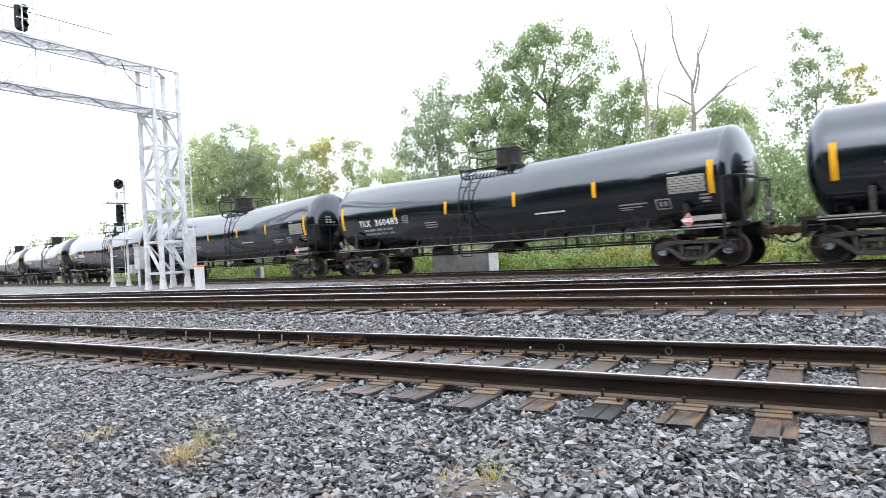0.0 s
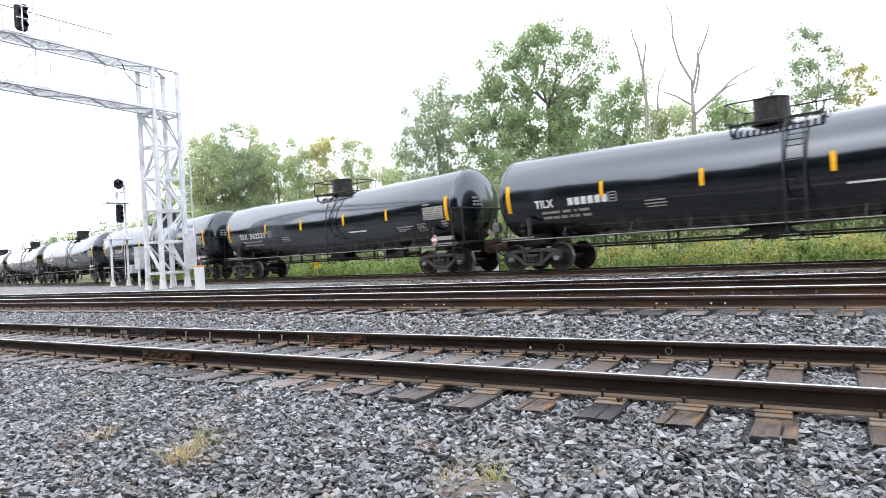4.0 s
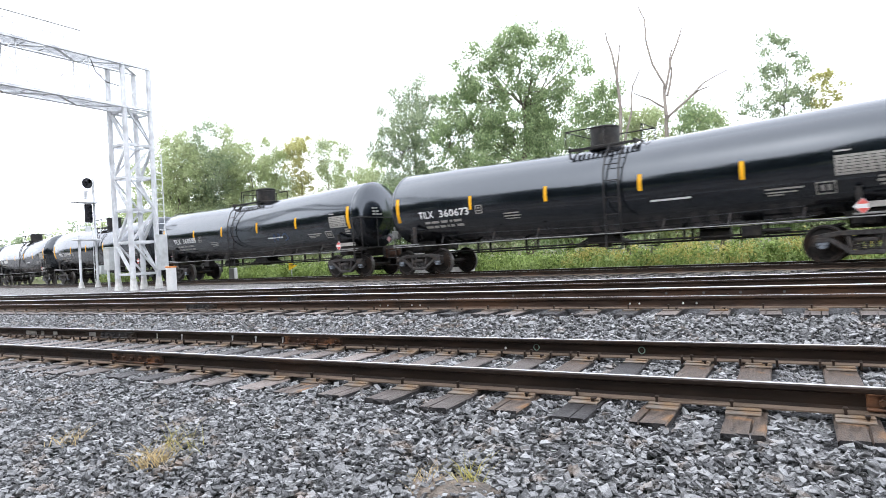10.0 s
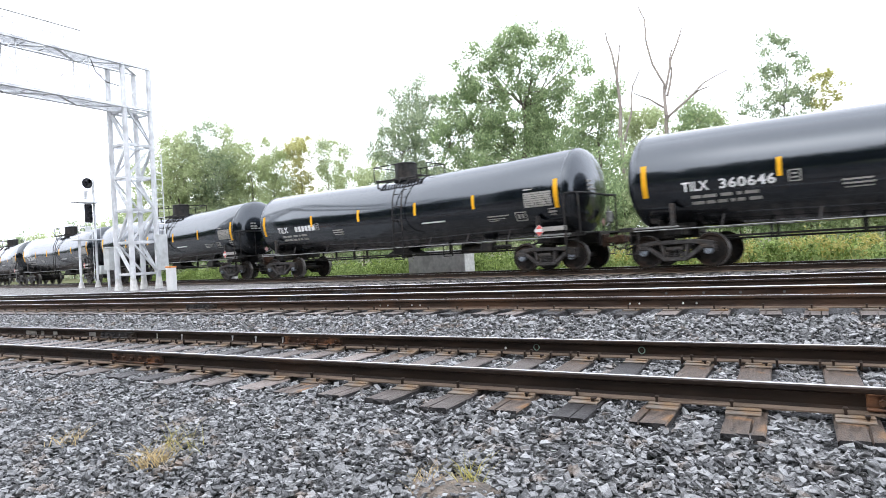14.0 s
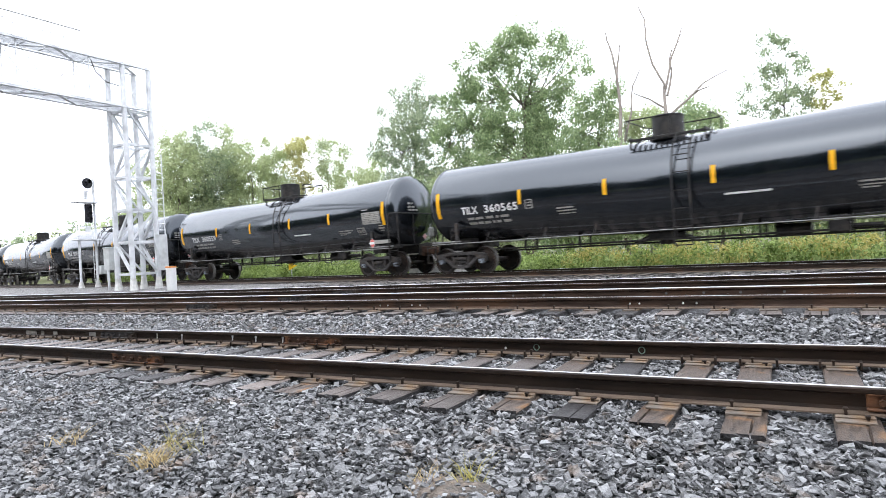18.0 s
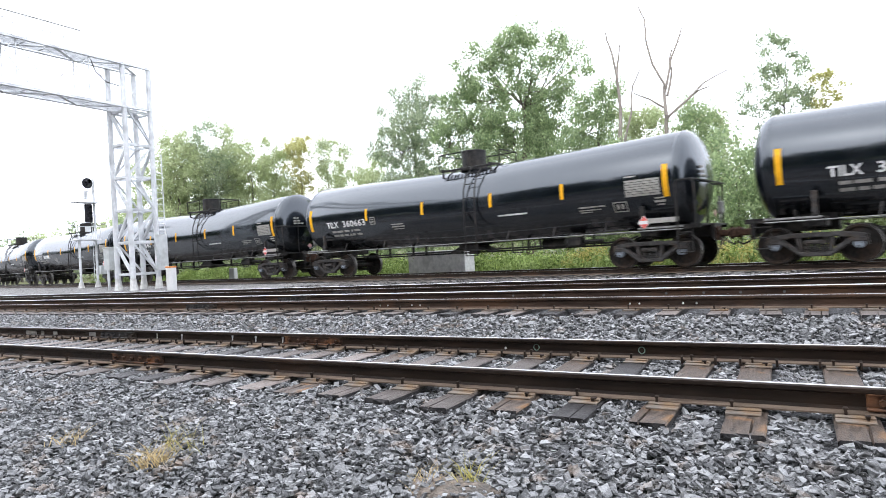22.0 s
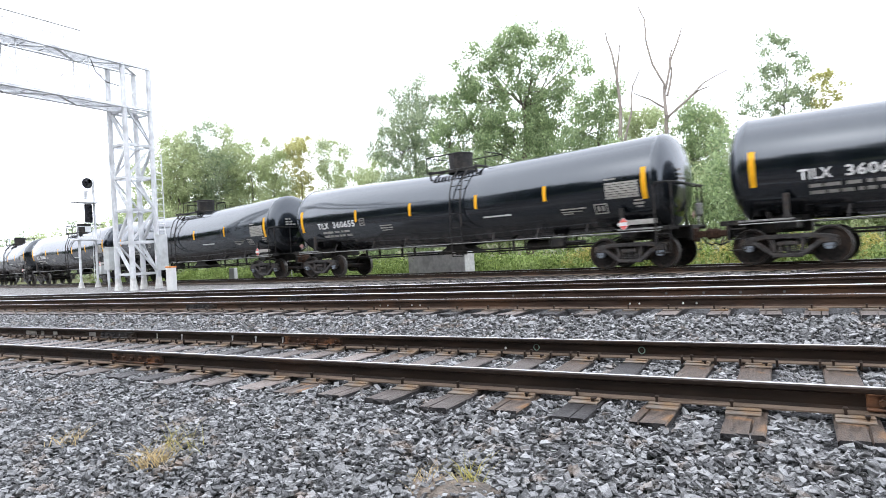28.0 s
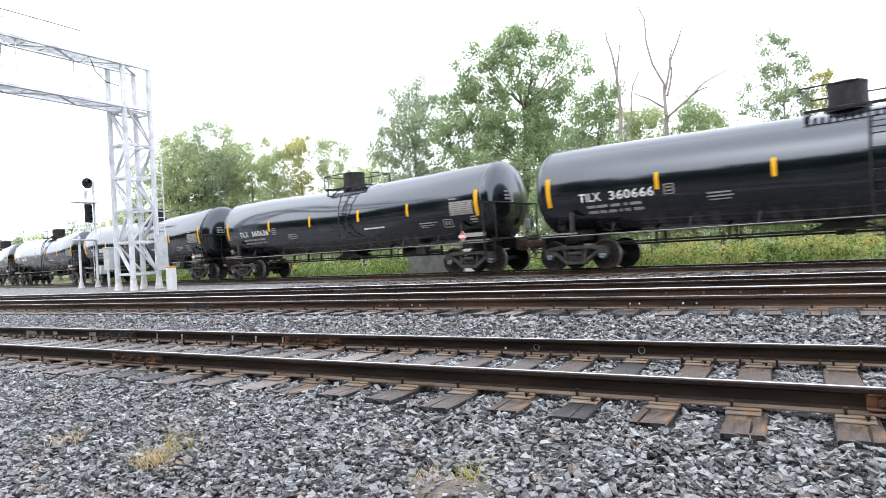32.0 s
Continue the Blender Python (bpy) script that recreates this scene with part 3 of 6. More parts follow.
def scatter_stones(name, spots, size, label, seed, mat):
    """spots: (n, 3) resting places; size: mean half-length."""
    rng = np.random.RandomState(seed)
    shapes, tris = stone_shapes(40, seed)
    n = len(spots)
    v = shapes[rng.randint(0, 40, n)] * (size * np.clip(rng.lognormal(0, 0.34, n), 0.45, 2.0))[:, None, None]
    a, b, c = rng.uniform(0, 2 * np.pi, n), rng.normal(0, 0.34, n), rng.normal(0, 0.34, n)
    for i, j, t in ((1, 2, b), (0, 2, c), (0, 1, a)):
        p, q = v[:, :, i].copy(), v[:, :, j].copy()
        ct, st = np.cos(t)[:, None], np.sin(t)[:, None]
        v[:, :, i], v[:, :, j] = p * ct - q * st, p * st + q * ct
    v += spots[:, None, :]
    faces = (tris[None] + (np.arange(n) * 8)[:, None, None]).reshape(-1, 3)
    me = bpy.data.meshes.new(name)
    me.vertices.add(n * 8)
    me.vertices.foreach_set("co", v.reshape(-1).astype(np.float32))
    me.loops.add(len(faces) * 3)
    me.loops.foreach_set("vertex_index", faces.reshape(-1).astype(np.int32))
    me.polygons.add(len(faces))
    me.polygons.foreach_set("loop_start", (np.arange(len(faces)) * 3).astype(np.int32))
    me.polygons.foreach_set("use_smooth", [False] * len(faces))
    me.update(calc_edges=True)
    me.materials.append(mat)
    return tagged(new(name, me), label, "ballast", kind="stuff")


def stone_bed(name, y0, y1, over, size, label, seed, cribs=None, right=0.45, slope=2.45):
    """Stones over a strip of the bed, left clear on ties and rails where cribs names a track."""
    rng = np.random.RandomState(seed)
    x0 = -slope * y1 - 0.6
    # a loosely packed lower course, and stones strewn over it
    gap = size * 2.05
    gx, gy = np.meshgrid(np.arange(x0, right + 0.25 * y1, gap), np.arange(y0, y1, gap * 0.88))
    gx = gx + (np.arange(gx.shape[0]) % 2)[:, None] * gap / 2
    low = np.stack([gx.ravel(), gy.ravel()], 1)
    low += rng.uniform(-0.3, 0.3, low.shape) * gap
    n = int(len(low) * over)
    top = np.stack([rng.uniform(x0, right + 0.25 * y1, n), rng.uniform(y0, y1, n)], 1)
    pts = np.concatenate([low, top])
    lift = np.concatenate([rng.uniform(-0.012, 0.006, len(low)), rng.uniform(0.004, 0.028, n)])
    ok = (pts[:, 0] > -slope * pts[:, 1] - 0.6) & (pts[:, 0] < right + 0.06 * pts[:, 1])
    pts, lift = pts[ok], lift[ok]
    if cribs:
        plan, ties = cribs
        ties = np.array(ties)
        k = np.clip(np.searchsorted(ties, pts[:, 0]), 1, len(ties) - 1)
        u = np.minimum(np.abs(pts[:, 0] - ties[k]), np.abs(pts[:, 0] - ties[k - 1]))
        on_tie = (u < 0.135) & (pts[:, 1] > plan["near"] - 0.53) & (pts[:, 1] < plan["far"] + 0.53)
        on_rail = np.minimum(np.abs(pts[:, 1] - plan["near"]), np.abs(pts[:, 1] - plan["far"])) < 0.09
        free = ~(on_tie | on_rail)
        pts, lift = pts[free], lift[free]
    z = np.array([ground_height(x, y) for x, y in pts])
    lump = np.array([noise.noise((x * 1.3, y * 1.3, 3.0)) for x, y in pts])
    z += lump * 0.016 + lift + (0.012 if not cribs else 0.0)
    scatter_stones(name, np.column_stack([pts, z]), size, label, seed, M_STONE if y0 < 12 else M_STONE_OLD)


stone_bed("gravel", 1.2, 3.55, 0.55, 0.0158, "loose blue-grey crushed stone beside the track", 11)
stone_bed("gravel", 3.55, 6.35, 0.55, 0.0162, "crushed stone packed between wooden ties", 12, (ONE, TIES_ONE))
stone_bed("gravel", 6.35, 7.75, 0.4, 0.0200, "grey crushed stone in the gap between tracks", 13)
stone_bed("gravel", 7.75, 8.25, 0.4, 0.0200, "crushed stone around raised tie ends", 14, (TWO, TIES_TWO))

stone_bed("gravel", 15.1, 17.2, 0.3, 0.034, "dark old crushed stone before the diverging track", 15, right=-1.0, slope=0.95)

# ---------------------------------------------------------------- tank cars
PITCH = 17.937
TANK_R, TANK_Z, TANK_HALF, HEAD = 1.38, 2.49, 7.80, 0.55
WHEEL_R = 0.457


def axis(x):
    """Height of the tank's axis: each half falls a little towards the outlet in the middle."""
    return TANK_Z + 0.02 - 0.16 * max(0.0, 1 - abs(x) / 7.8)


def sag(ob):
    for v in ob.data.vertices:
        v.co.z += axis(v.co.x) - TANK_Z
    return ob


def on_tank(x, z, lift=0.006, side=-1):
    """The point of the tank's flank at height z over the rail."""
    h = z - axis(x)
    r = TANK_R + lift
    return Vector((x, side * math.sqrt(max(0.0, r * r - h * h)), z))


def tank_plate(x0, x1, z0, z1, lift=0.006, thick=0.006, rows=6):
    """A thin plate bent round the tank's flank."""
    verts, faces = [], []
    mid = axis((x0 + x1) / 2)
    a0, a1 = math.asin((z0 - mid) / TANK_R), math.asin((z1 - mid) / TANK_R)
    for i in range(rows + 1):
        a = a0 + (a1 - a0) * i / rows
        for r in (TANK_R + lift, TANK_R + lift - thick):
            for x in (x0, x1):
                verts.append((x, -r * math.cos(a), mid + r * math.sin(a)))
    for i in range(rows):
        b = i * 4
        faces += [(b, b + 1, b + 5, b + 4), (b + 3, b + 2, b + 6, b + 7), (b + 2, b, b + 4, b + 6), (b + 1, b + 3, b + 7, b + 5)]
    e = rows * 4
    faces += [(0, 2, 3, 1), (e, e + 1, e + 3, e + 2)]
    return raw("plate", verts, faces)


def bars_on_tank(rows):
    """Unreadable stencil lines: plain bars (x0, x1, z0, z1) bent on the flank, in one mesh."""
    verts, faces = [], []
    for x0, x1, z0, z1 in rows:
        me = tank_plate(x0, x1, z0, z1, 0.004, 0.003, 2)
        b = len(verts)
        verts += [v.co.copy() for v in me.vertices]
        faces += [[b + i for i in p.vertices] for p in me.polygons]
        bpy.data.meshes.remove(me)
    return raw("stencil", verts, faces)


def lettering(text, x, z, size, width):
    """Letters of the built-in font, drawn out to a width and bent on the flank."""
    cu = bpy.data.curves.new("letters", "FONT")
    cu.body, cu.size, cu.resolution_u, cu.offset = text, size, 2, 0.009 * size / 0.4
    cu.space_character = 1.06
    ob = new("letters", cu)
    me = bpy.data.meshes.new_from_object(ob.evaluated_get(bpy.context.evaluated_depsgraph_get()))
    bpy.data.objects.remove(ob)
    bpy.data.curves.remove(cu)
    me.materials.clear()
    stretch = width / max(v.co.x for v in me.vertices)
    for v in me.vertices:
        v.co = on_tank(x + v.co.x * stretch, z + v.co.y, 0.015)
    return me


def wheelset_mesh():
    """Axle, two flanged wheels, roller bearings with pale caps; turns about y."""
    prof = [(-0.07, 0.0), (-0.07, 0.11), (-0.045, 0.13), (-0.03, 0.36), (-0.075, 0.40), (-0.075, 0.452), (0.03, 0.457), (0.048, 0.470), (0.062, 0.482), (0.072, 0.474), (0.072, 0.40), (0.03, 0.36), (0.05, 0.13), (0.09, 0.11), (0.09, 0.0)]
    bm = bmesh.new()
    kinds = []

    def take(src, m, index):
        me = bpy.data.meshes.new("t")
        src.to_mesh(me)
        src.free()
        me.transform(m)
        before = len(bm.faces)
        bm.from_mesh(me)
        bpy.data.meshes.remove(me)
        bm.faces.ensure_lookup_table()
        for f in bm.faces[before:]:
            f.material_index = index
            r = math.hypot(f.calc_center_median().x, f.calc_center_median().z)
            if index == 0 and r > 0.44:
                f.material_index = 1

    take(lathe(prof, 28, "y"), Matrix.Translation((0, -0.7525, 0)), 0)
    take(lathe([(-u, r) for u, r in prof], 28, "y"), Matrix.Translation((0, 0.7525, 0)), 0)
    take(lathe([(-1.0, 0.0), (-1.0, 0.075), (1.0, 0.075), (1.0, 0.0)], 12, "y"), Matrix(), 0)
    for s in (-1, 1):
        take(lathe([(s * 0.92, 0.0), (s * 0.92, 0.12), (s * 1.06, 0.12), (s * 1.075, 0.10), (s * 1.075, 0.0)], 16, "y"), Matrix(), 2)
        for k in range(3):
            c = bmesh.new()
            a = 2 * math.pi * k / 3
            rod(c, (0.06 * math.cos(a), s * 1.07, 0.06 * math.sin(a)), (0.06 * math.cos(a), s * 1.095, 0.06 * math.sin(a)), 0.018, 6)
            take(c, Matrix(), 0)
    bmesh.ops.recalc_face_normals(bm, faces=bm.faces)
    me = bpy.data.meshes.new("wheelset")
    bm.to_mesh(me)
    bm.free()
    for m in (M_WHEEL, M_TREAD, M_CAP):
        me.materials.append(m)
    return me


def side_frame_mesh(side):
    """Cast three-piece truck side: top member dropping to the axle boxes, diagonals, and a bottom member with an open spring window."""
    y = side * 1.0
    bm = bmesh.new()

    def beam(a, b, h, w=0.15):
        a, b = Vector((a[0], y, a[1])), Vector((b[0], y, b[1]))
        d = b - a
        ang = math.atan2(d.z, d.x)
        box(bm, (a + b) / 2, (d.length + h * 0.5, w, h), 0.018, Euler((0, -ang, 0)).to_matrix())

    for s in (-1, 1):
        beam((s * 0.52, 0.70), (s * 0.80, 0.66), 0.13, 0.17)
        beam((s * 0.80, 0.67), (s * 1.04, 0.62), 0.12, 0.17)
        beam((s * 0.78, 0.60), (s * 0.34, 0.27), 0.115)
        beam((s * 0.36, 0.66), (s * 0.30, 0.32), 0.10)
        box(bm, (s * 0.889, y, 0.56), (0.30, 0.19, 0.12), 0.02)
        box(bm, (s * 1.06, y, 0.50), (0.06, 0.16, 0.18), 0.015)
    beam((-0.52, 0.70), (0.52, 0.70), 0.12, 0.19)
    beam((-0.32, 0.235), (0.32, 0.235), 0.11, 0.20)
    me = bpy.data.meshes.new("side_frame")
    bm.to_mesh(me)
    bm.free()
    me.materials.append(M_SIDEFRAME)
    return me


def spring_mesh():
    """Coil springs of one nest."""
    bm = bmesh.new()
    for x in (-0.17, 0.0, 0.17):
        for yy in (-0.05, 0.05):
            turns, per = 4, 6
            pts = [(x + 0.062 * math.cos(2 * math.pi * i / per), yy + 0.05 * math.sin(2 * math.pi * i / per), 0.29 + 0.20 * i / (turns * per)) for i in range(turns * per + 1)]
            for a, b in zip(pts, pts[1:]):
                rod(bm, a, b, 0.014, 3)
    box(bm, (0, 0, 0.53), (0.46, 0.22, 0.09), 0.015)
    me = bpy.data.meshes.new("spring_nest")
    bm.to_mesh(me)
    bm.free()
    me.materials.append(M_SIDEFRAME)
    return me


WHEELSET = wheelset_mesh()
FRAMES = {s: side_frame_mesh(s) for s in (-1, 1)}
SPRINGS = spring_mesh()


def add_truck(car, x):
    bm = bmesh.new()
    box(bm, (0, 0, 0.56), (0.36, 2.0, 0.16), 0.03)
    box(bm, (0, 0, 0.68), (0.42, 0.6, 0.14), 0.03)
    for s in (-1, 1):
        box(bm, (s * 0.42, 0, 0.42), (0.08, 1.5, 0.12), 0.02)
        for yy in (-0.74, 0.74):
            box(bm, (s * 0.40, yy, 0.46), (0.07, 0.12, 0.30), 0.015)
    truck = part("truck", bm, M_FRAME, car, "four-wheel freight truck, dusty cast steel")
    truck.location = (x, 0, 0)
    for s in (-1, 1):
        piece("side_frame", FRAMES[s], truck, (0, 0, 0))
        piece("spring_nest", SPRINGS, truck, (0, s * 1.0, 0))
    for s in (-1, 1):
        w = piece("wheelset", WHEELSET, truck, (s * 0.889, 0, WHEEL_R))
        w["label"] = "steel wheels with a pale-capped axle"
    return truck


def end_gear(car, s):
    """Stub sill, coupler, end platform, handrails, ladder and steps of one end (s: -1 or 1)."""
    def X(x):
        return s * x
    bm = bmesh.new()
    box(bm, (X(7.5), 0, 0.98), (2.0, 0.42, 0.34), 0.02)
    box(bm, (X(6.93), 0, 1.02), (0.5, 2.2, 0.26), 0.03)
    box(bm, (X(8.46), 0, 0.95), (0.10, 0.7, 0.45), 0.02)
    for y in (-1, 1):
        box(bm, (X(6.93), y * 0.55, 1.25), (0.9, 0.06, 0.4), 0.02)
        box(bm, (X(7.35), y * 0.8, 1.2), (0.05, 0.4, 0.3), 0.02)
    part("stub_sill", bm, M_FRAME, car)
    bm = bmesh.new()
    box(bm, (X(8.66), 0, 0.88), (0.42, 0.16, 0.18), 0.03)
    box(bm, (X(8.88), 0.05, 0.88), (0.20, 0.30, 0.28), 0.05)
    box(bm, (X(8.94), -0.13, 0.88), (0.14, 0.10, 0.26), 0.04)
    rod(bm, (X(8.88), 0.0, 0.70), (X(8.88), 0.0, 1.06), 0.035, 8)
    box(bm, (X(8.53), 0, 0.88), (0.06, 0.5, 0.4), 0.03)
    part("coupler", bm, M_RUST, car, "rust-brown knuckle coupler")
    bm = bmesh.new()
    pipe(bm, [(X(8.5), 0.35, 0.85), (X(8.7), 0.36, 0.62), (X(8.86), 0.3, 0.55), (X(8.96), 0.2, 0.62)], 0.025)
    part("brake_hose", bm, M_FRAME, car)
    # end platform
    bm = bmesh.new()
    box(bm, (X(8.12), 0, 1.15), (0.6, 2.5, 0.05), 0.008)
    for y in (-1.22, 1.22):
        box(bm, (X(8.12), y, 1.12), (0.64, 0.06, 0.12), 0.01)
        box(bm, (X(7.5), y * 1.0, 1.10), (0.7, 0.10, 0.10), 0.01)
    part("end_platform", bm, M_FRAME, car)
    # tall u-shaped handrails at the sides and across the brake end
    for y in (-1, 1):
        bm = bmesh.new()
        if s > 0:
            pipe(bm, [(X(7.84), y * 1.36, 0.55), (X(7.84), y * 1.36, 2.30), (X(7.90), y * 1.36, 2.38), (X(8.26), y * 1.36, 2.38), (X(8.32), y * 1.36, 2.30), (X(8.32), y * 1.30, 1.12)], 0.026)
            part("side_handrail", bm, M_FRAME, car)
            bm = bmesh.new()
        box(bm, (X(6.86), y * 1.27, 1.46), (0.12, 0.10, 0.62), 0.012)
        part("saddle_bracket", bm, M_SIDEFRAME if s < 0 else M_FRAME, car)
        bm = bmesh.new()
        for xx in (7.84, 8.22):
            rod(bm, (X(xx), y * 1.30, 0.42), (X(xx), y * 1.30, 1.22), 0.018, 6)
        for z in (0.42, 0.70, 0.96):
            rod(bm, (X(7.84), y * 1.30, z), (X(8.22), y * 1.30, z), 0.016, 6)
        part("step_ladder", bm, M_FRAME, car)
    if s > 0:
        bm = bmesh.new()
        pipe(bm, [(8.26, -1.36, 2.38), (8.42, -1.2, 2.36), (8.42, 1.2, 2.36), (8.26, 1.36, 2.38)], 0.024)
        for y in (-0.55, 0.55):
            rod(bm, (8.42, y, 1.15), (8.42, y, 2.36), 0.018, 6)
        part("end_handrail", bm, M_FRAME, car)
    # pale walkway edge beside the bolster
    bm = bmesh.new()
    box(bm, (X(7.35), -1.27, 1.135), (1.25, 0.07, 0.05), 0.008)
    part("walkway_edge", bm, M_PIPE, car, "pale worn edge of a walkway")


def placard_mesh(x, z):
    """A red and white hazard diamond on its backing plate, with its middle band left plain."""
    verts, faces, kinds = [], [], []

    def quad(pts, lift, k):
        b = len(verts)
        verts.extend([(x + u, -1.335 - lift, z + v) for u, v in pts])
        faces.append(tuple(range(b, b + len(pts))))
        kinds.append(k)
    h = 0.19
    quad([(-h, 0), (0, -h), (h, 0), (0, h)], 0.0, 0)
    quad([(-h, 0), (0, h), (h, 0), (0, -h)], -0.006, 0)
    g = 0.175
    quad([(-g + 0.05, 0.05), (g - 0.05, 0.05), (0, g)], 0.004, 1)
    quad([(-g + 0.05, -0.05), (0, -g), (g - 0.05, -0.05)], 0.004, 1)
    me = raw("placard", verts, faces)
    me.materials.append(M_WHITE)
    me.materials.append(M_RED)
    me.polygons.foreach_set("material_index", kinds)
    return me


def build_car(turned):
    """One car; turned: hauled the other way round, so that its ladder and valves lie mirrored while the lettering stays."""
    f = -1 if turned else 1

    car = thing("tank_car", pose(0, 0, 0), "glossy black railway tank car with yellow side stripes", "tank car", "tank cars of the train")
    prof = [(-TANK_HALF - HEAD, 0.0)]
    for i in range(1, 11):
        a = math.pi / 2 * i / 10
        prof.append((-TANK_HALF - HEAD * math.cos(a), TANK_R * math.sin(a)))
    for u in (-5.2, -2.6, 0.0, 2.6, 5.2):
        prof.append((u, TANK_R))
    for i in range(10, 0, -1):
        a = math.pi / 2 * i / 10
        prof.append((TANK_HALF + HEAD * math.cos(a), TANK_R * math.sin(a)))
    prof.append((TANK_HALF + HEAD, 0.0))
    tank = sag(smooth(part("tank", lathe(prof, 72), M_TANK, car)))
    tank.location = (0, 0, TANK_Z)
    # weld bands
    for u in (-TANK_HALF, TANK_HALF):
        b = sag(smooth(part("jacket_band", lathe([(u - 0.04, TANK_R - 0.01), (u - 0.035, TANK_R + 0.004), (u + 0.035, TANK_R + 0.004), (u + 0.04, TANK_R - 0.01)], 72), M_TANK, car)))
        b.location = (0, 0, TANK_Z)
    for u, z0, z1, w in ((-7.57, 1.97, 2.86, 0.15), (-4.18, 2.19, 2.66, 0.115), (-1.26, 2.19, 2.66, 0.115), (1.76, 2.19, 2.66, 0.115), (4.42, 2.19, 2.66, 0.115), (7.58, 1.97, 2.86, 0.15)):
        u *= f
        part("safety_stripe", tank_plate(u - w / 2, u + w / 2, z0, z1), M_YELLOW, car, "yellow reflective stripe")
    # stencils that cannot be read
    rng = random.Random(5)
    rows = [(-6.35, -6.15, 1.84, 1.91), (-6.05, -5.90, 1.84, 1.91)]
    for z in (1.84, 1.68):
        x = -6.35
        while x < -4.75:
            w = rng.uniform(0.10, 0.34)
            rows.append((x, x + w, z, z + 0.08))
            x += w + rng.uniform(0.05, 0.12)
    tagged(part("stencil", bars_on_tank(rows), M_GREYPAINT, car, "faded white stencil lines"), kind="stuff")
    rows = [(-4.00, -3.72, 2.29, 2.315), (-4.00, -3.72, 2.03, 2.055), (-4.00, -3.97, 2.055, 2.29), (-3.75, -3.72, 2.055, 2.29), (-3.92, -3.80, 2.20, 2.24), (-3.93, -3.79, 2.11, 2.15)]
    tagged(part("stencil", bars_on_tank(rows), M_GREYPAINT, car, "small square stencil"), kind="stuff")
    rows = [(-2.9, -2.3, 1.93, 1.97), (-2.9, -2.25, 1.84, 1.88), (-2.85, -2.3, 1.76, 1.79)]
    tagged(part("stencil", bars_on_tank(rows), M_GREYPAINT, car), kind="stuff")
    tagged(part("stencil", bars_on_tank([(2.0, 3.1, 1.86, 1.91)]), M_WHITE, car), kind="stuff")
    tagged(part("stencil", bars_on_tank([(4.9, 5.75, 1.86, 1.90), (4.9, 5.6, 1.78, 1.81), (4.95, 5.3, 1.72, 1.75)]), M_GREYPAINT, car), kind="stuff")
    rows = [(6.0, 6.42, 1.92, 1.95), (6.0, 6.42, 1.66, 1.69), (6.0, 6.03, 1.69, 1.92), (6.39, 6.42, 1.69, 1.92), (6.1, 6.18, 1.74, 1.88), (6.24, 6.32, 1.74, 1.88)]
    tagged(part("stencil", bars_on_tank(rows), M_GREYPAINT, car, "small framed stencil"), kind="stuff")
    rows = [(6.42, 6.75, 2.60, 2.64)]
    for i in range(7):
        z = 2.52 - i * 0.068
        x = 6.42
        while x < 7.40:
            w = rng.uniform(0.08, 0.3)
            rows.append((x, min(x + w, 7.42), z - 0.058, z))
            x += w + rng.uniform(0.006, 0.018)
    tagged(part("data_panel", bars_on_tank(rows), M_GREYPAINT, car, "faded panel of small white stencilling"), kind="stuff")
    tagged(part("stencil", bars_on_tank([(7.25, 7.5, 1.94, 1.98), (7.22, 7.52, 1.84, 1.90), (7.28, 7.48, 1.76, 1.80)]), M_GREYPAINT, car), kind="stuff")
    # manway housing and platform
    bm = lathe([(0.0, 0.0), (0.0, 0.52), (0.10, 0.52), (0.12, 0.45), (0.64, 0.45), (0.66, 0.46), (0.70, 0.46), (0.72, 0.42), (0.72, 0.0)], 24, "z")
    dome = part("manway_housing", bm, M_FRAME, car, "black cylindrical valve housing on the tank top")
    dome.location = (0.21, 0, axis(0) + TANK_R - 0.03)
    for k in range(8):
        a = 2 * math.pi * k / 8
        bm = bmesh.new()
        rod(bm, (0.485 * math.cos(a), 0.485 * math.sin(a), 0.10), (0.485 * math.cos(a), 0.485 * math.sin(a), 0.17), 0.022, 6)
        part("bolt", bm, M_FRAME, dome)
    top = axis(0) + TANK_R
    bm = bmesh.new()
    for y in (-0.88, 0.88):
        box(bm, (0.38 * f + 0.05, y, top - 0.03), (2.15, 0.06, 0.07), 0.01)
    for i in range(14):
        for y in (-0.72, 0.72):
            box(bm, ((-0.65 + i * 0.158) * f + 0.05, y, top - 0.01), (0.06, 0.34, 0.03))
    for x in (-0.67, 1.43):
        box(bm, (x * f + 0.05, 0, top + 0.03), (0.06, 1.8, 0.06), 0.01)
        for y in (-0.8, 0.8):
            box(bm, (x * f + 0.05, y, top - 0.14), (0.05, 0.05, 0.3))
    part("platform", bm, M_FRAME, car, "black grated walkway round the valve housing")
    for x, y in ((-0.7, -0.9), (-0.7, 0.9), (0.2, 0.9), (0.55, -0.9), (1.45, 0.9), (1.45, -0.2)):
        bm = bmesh.new()
        rod(bm, (x * f, y, top - 0.05), (x * f, y, top + 0.56), 0.022, 6)
        part("rail_post", bm, M_FRAME, car)
    bm = bmesh.new()
    pipe(bm, [(x * f, y, top + 0.56) for x, y in ((0.55, -0.9), (-0.7, -0.9), (-0.7, 0.9), (1.45, 0.9), (1.45, -0.2))], 0.02)
    part("platform_rail", bm, M_FRAME, car)
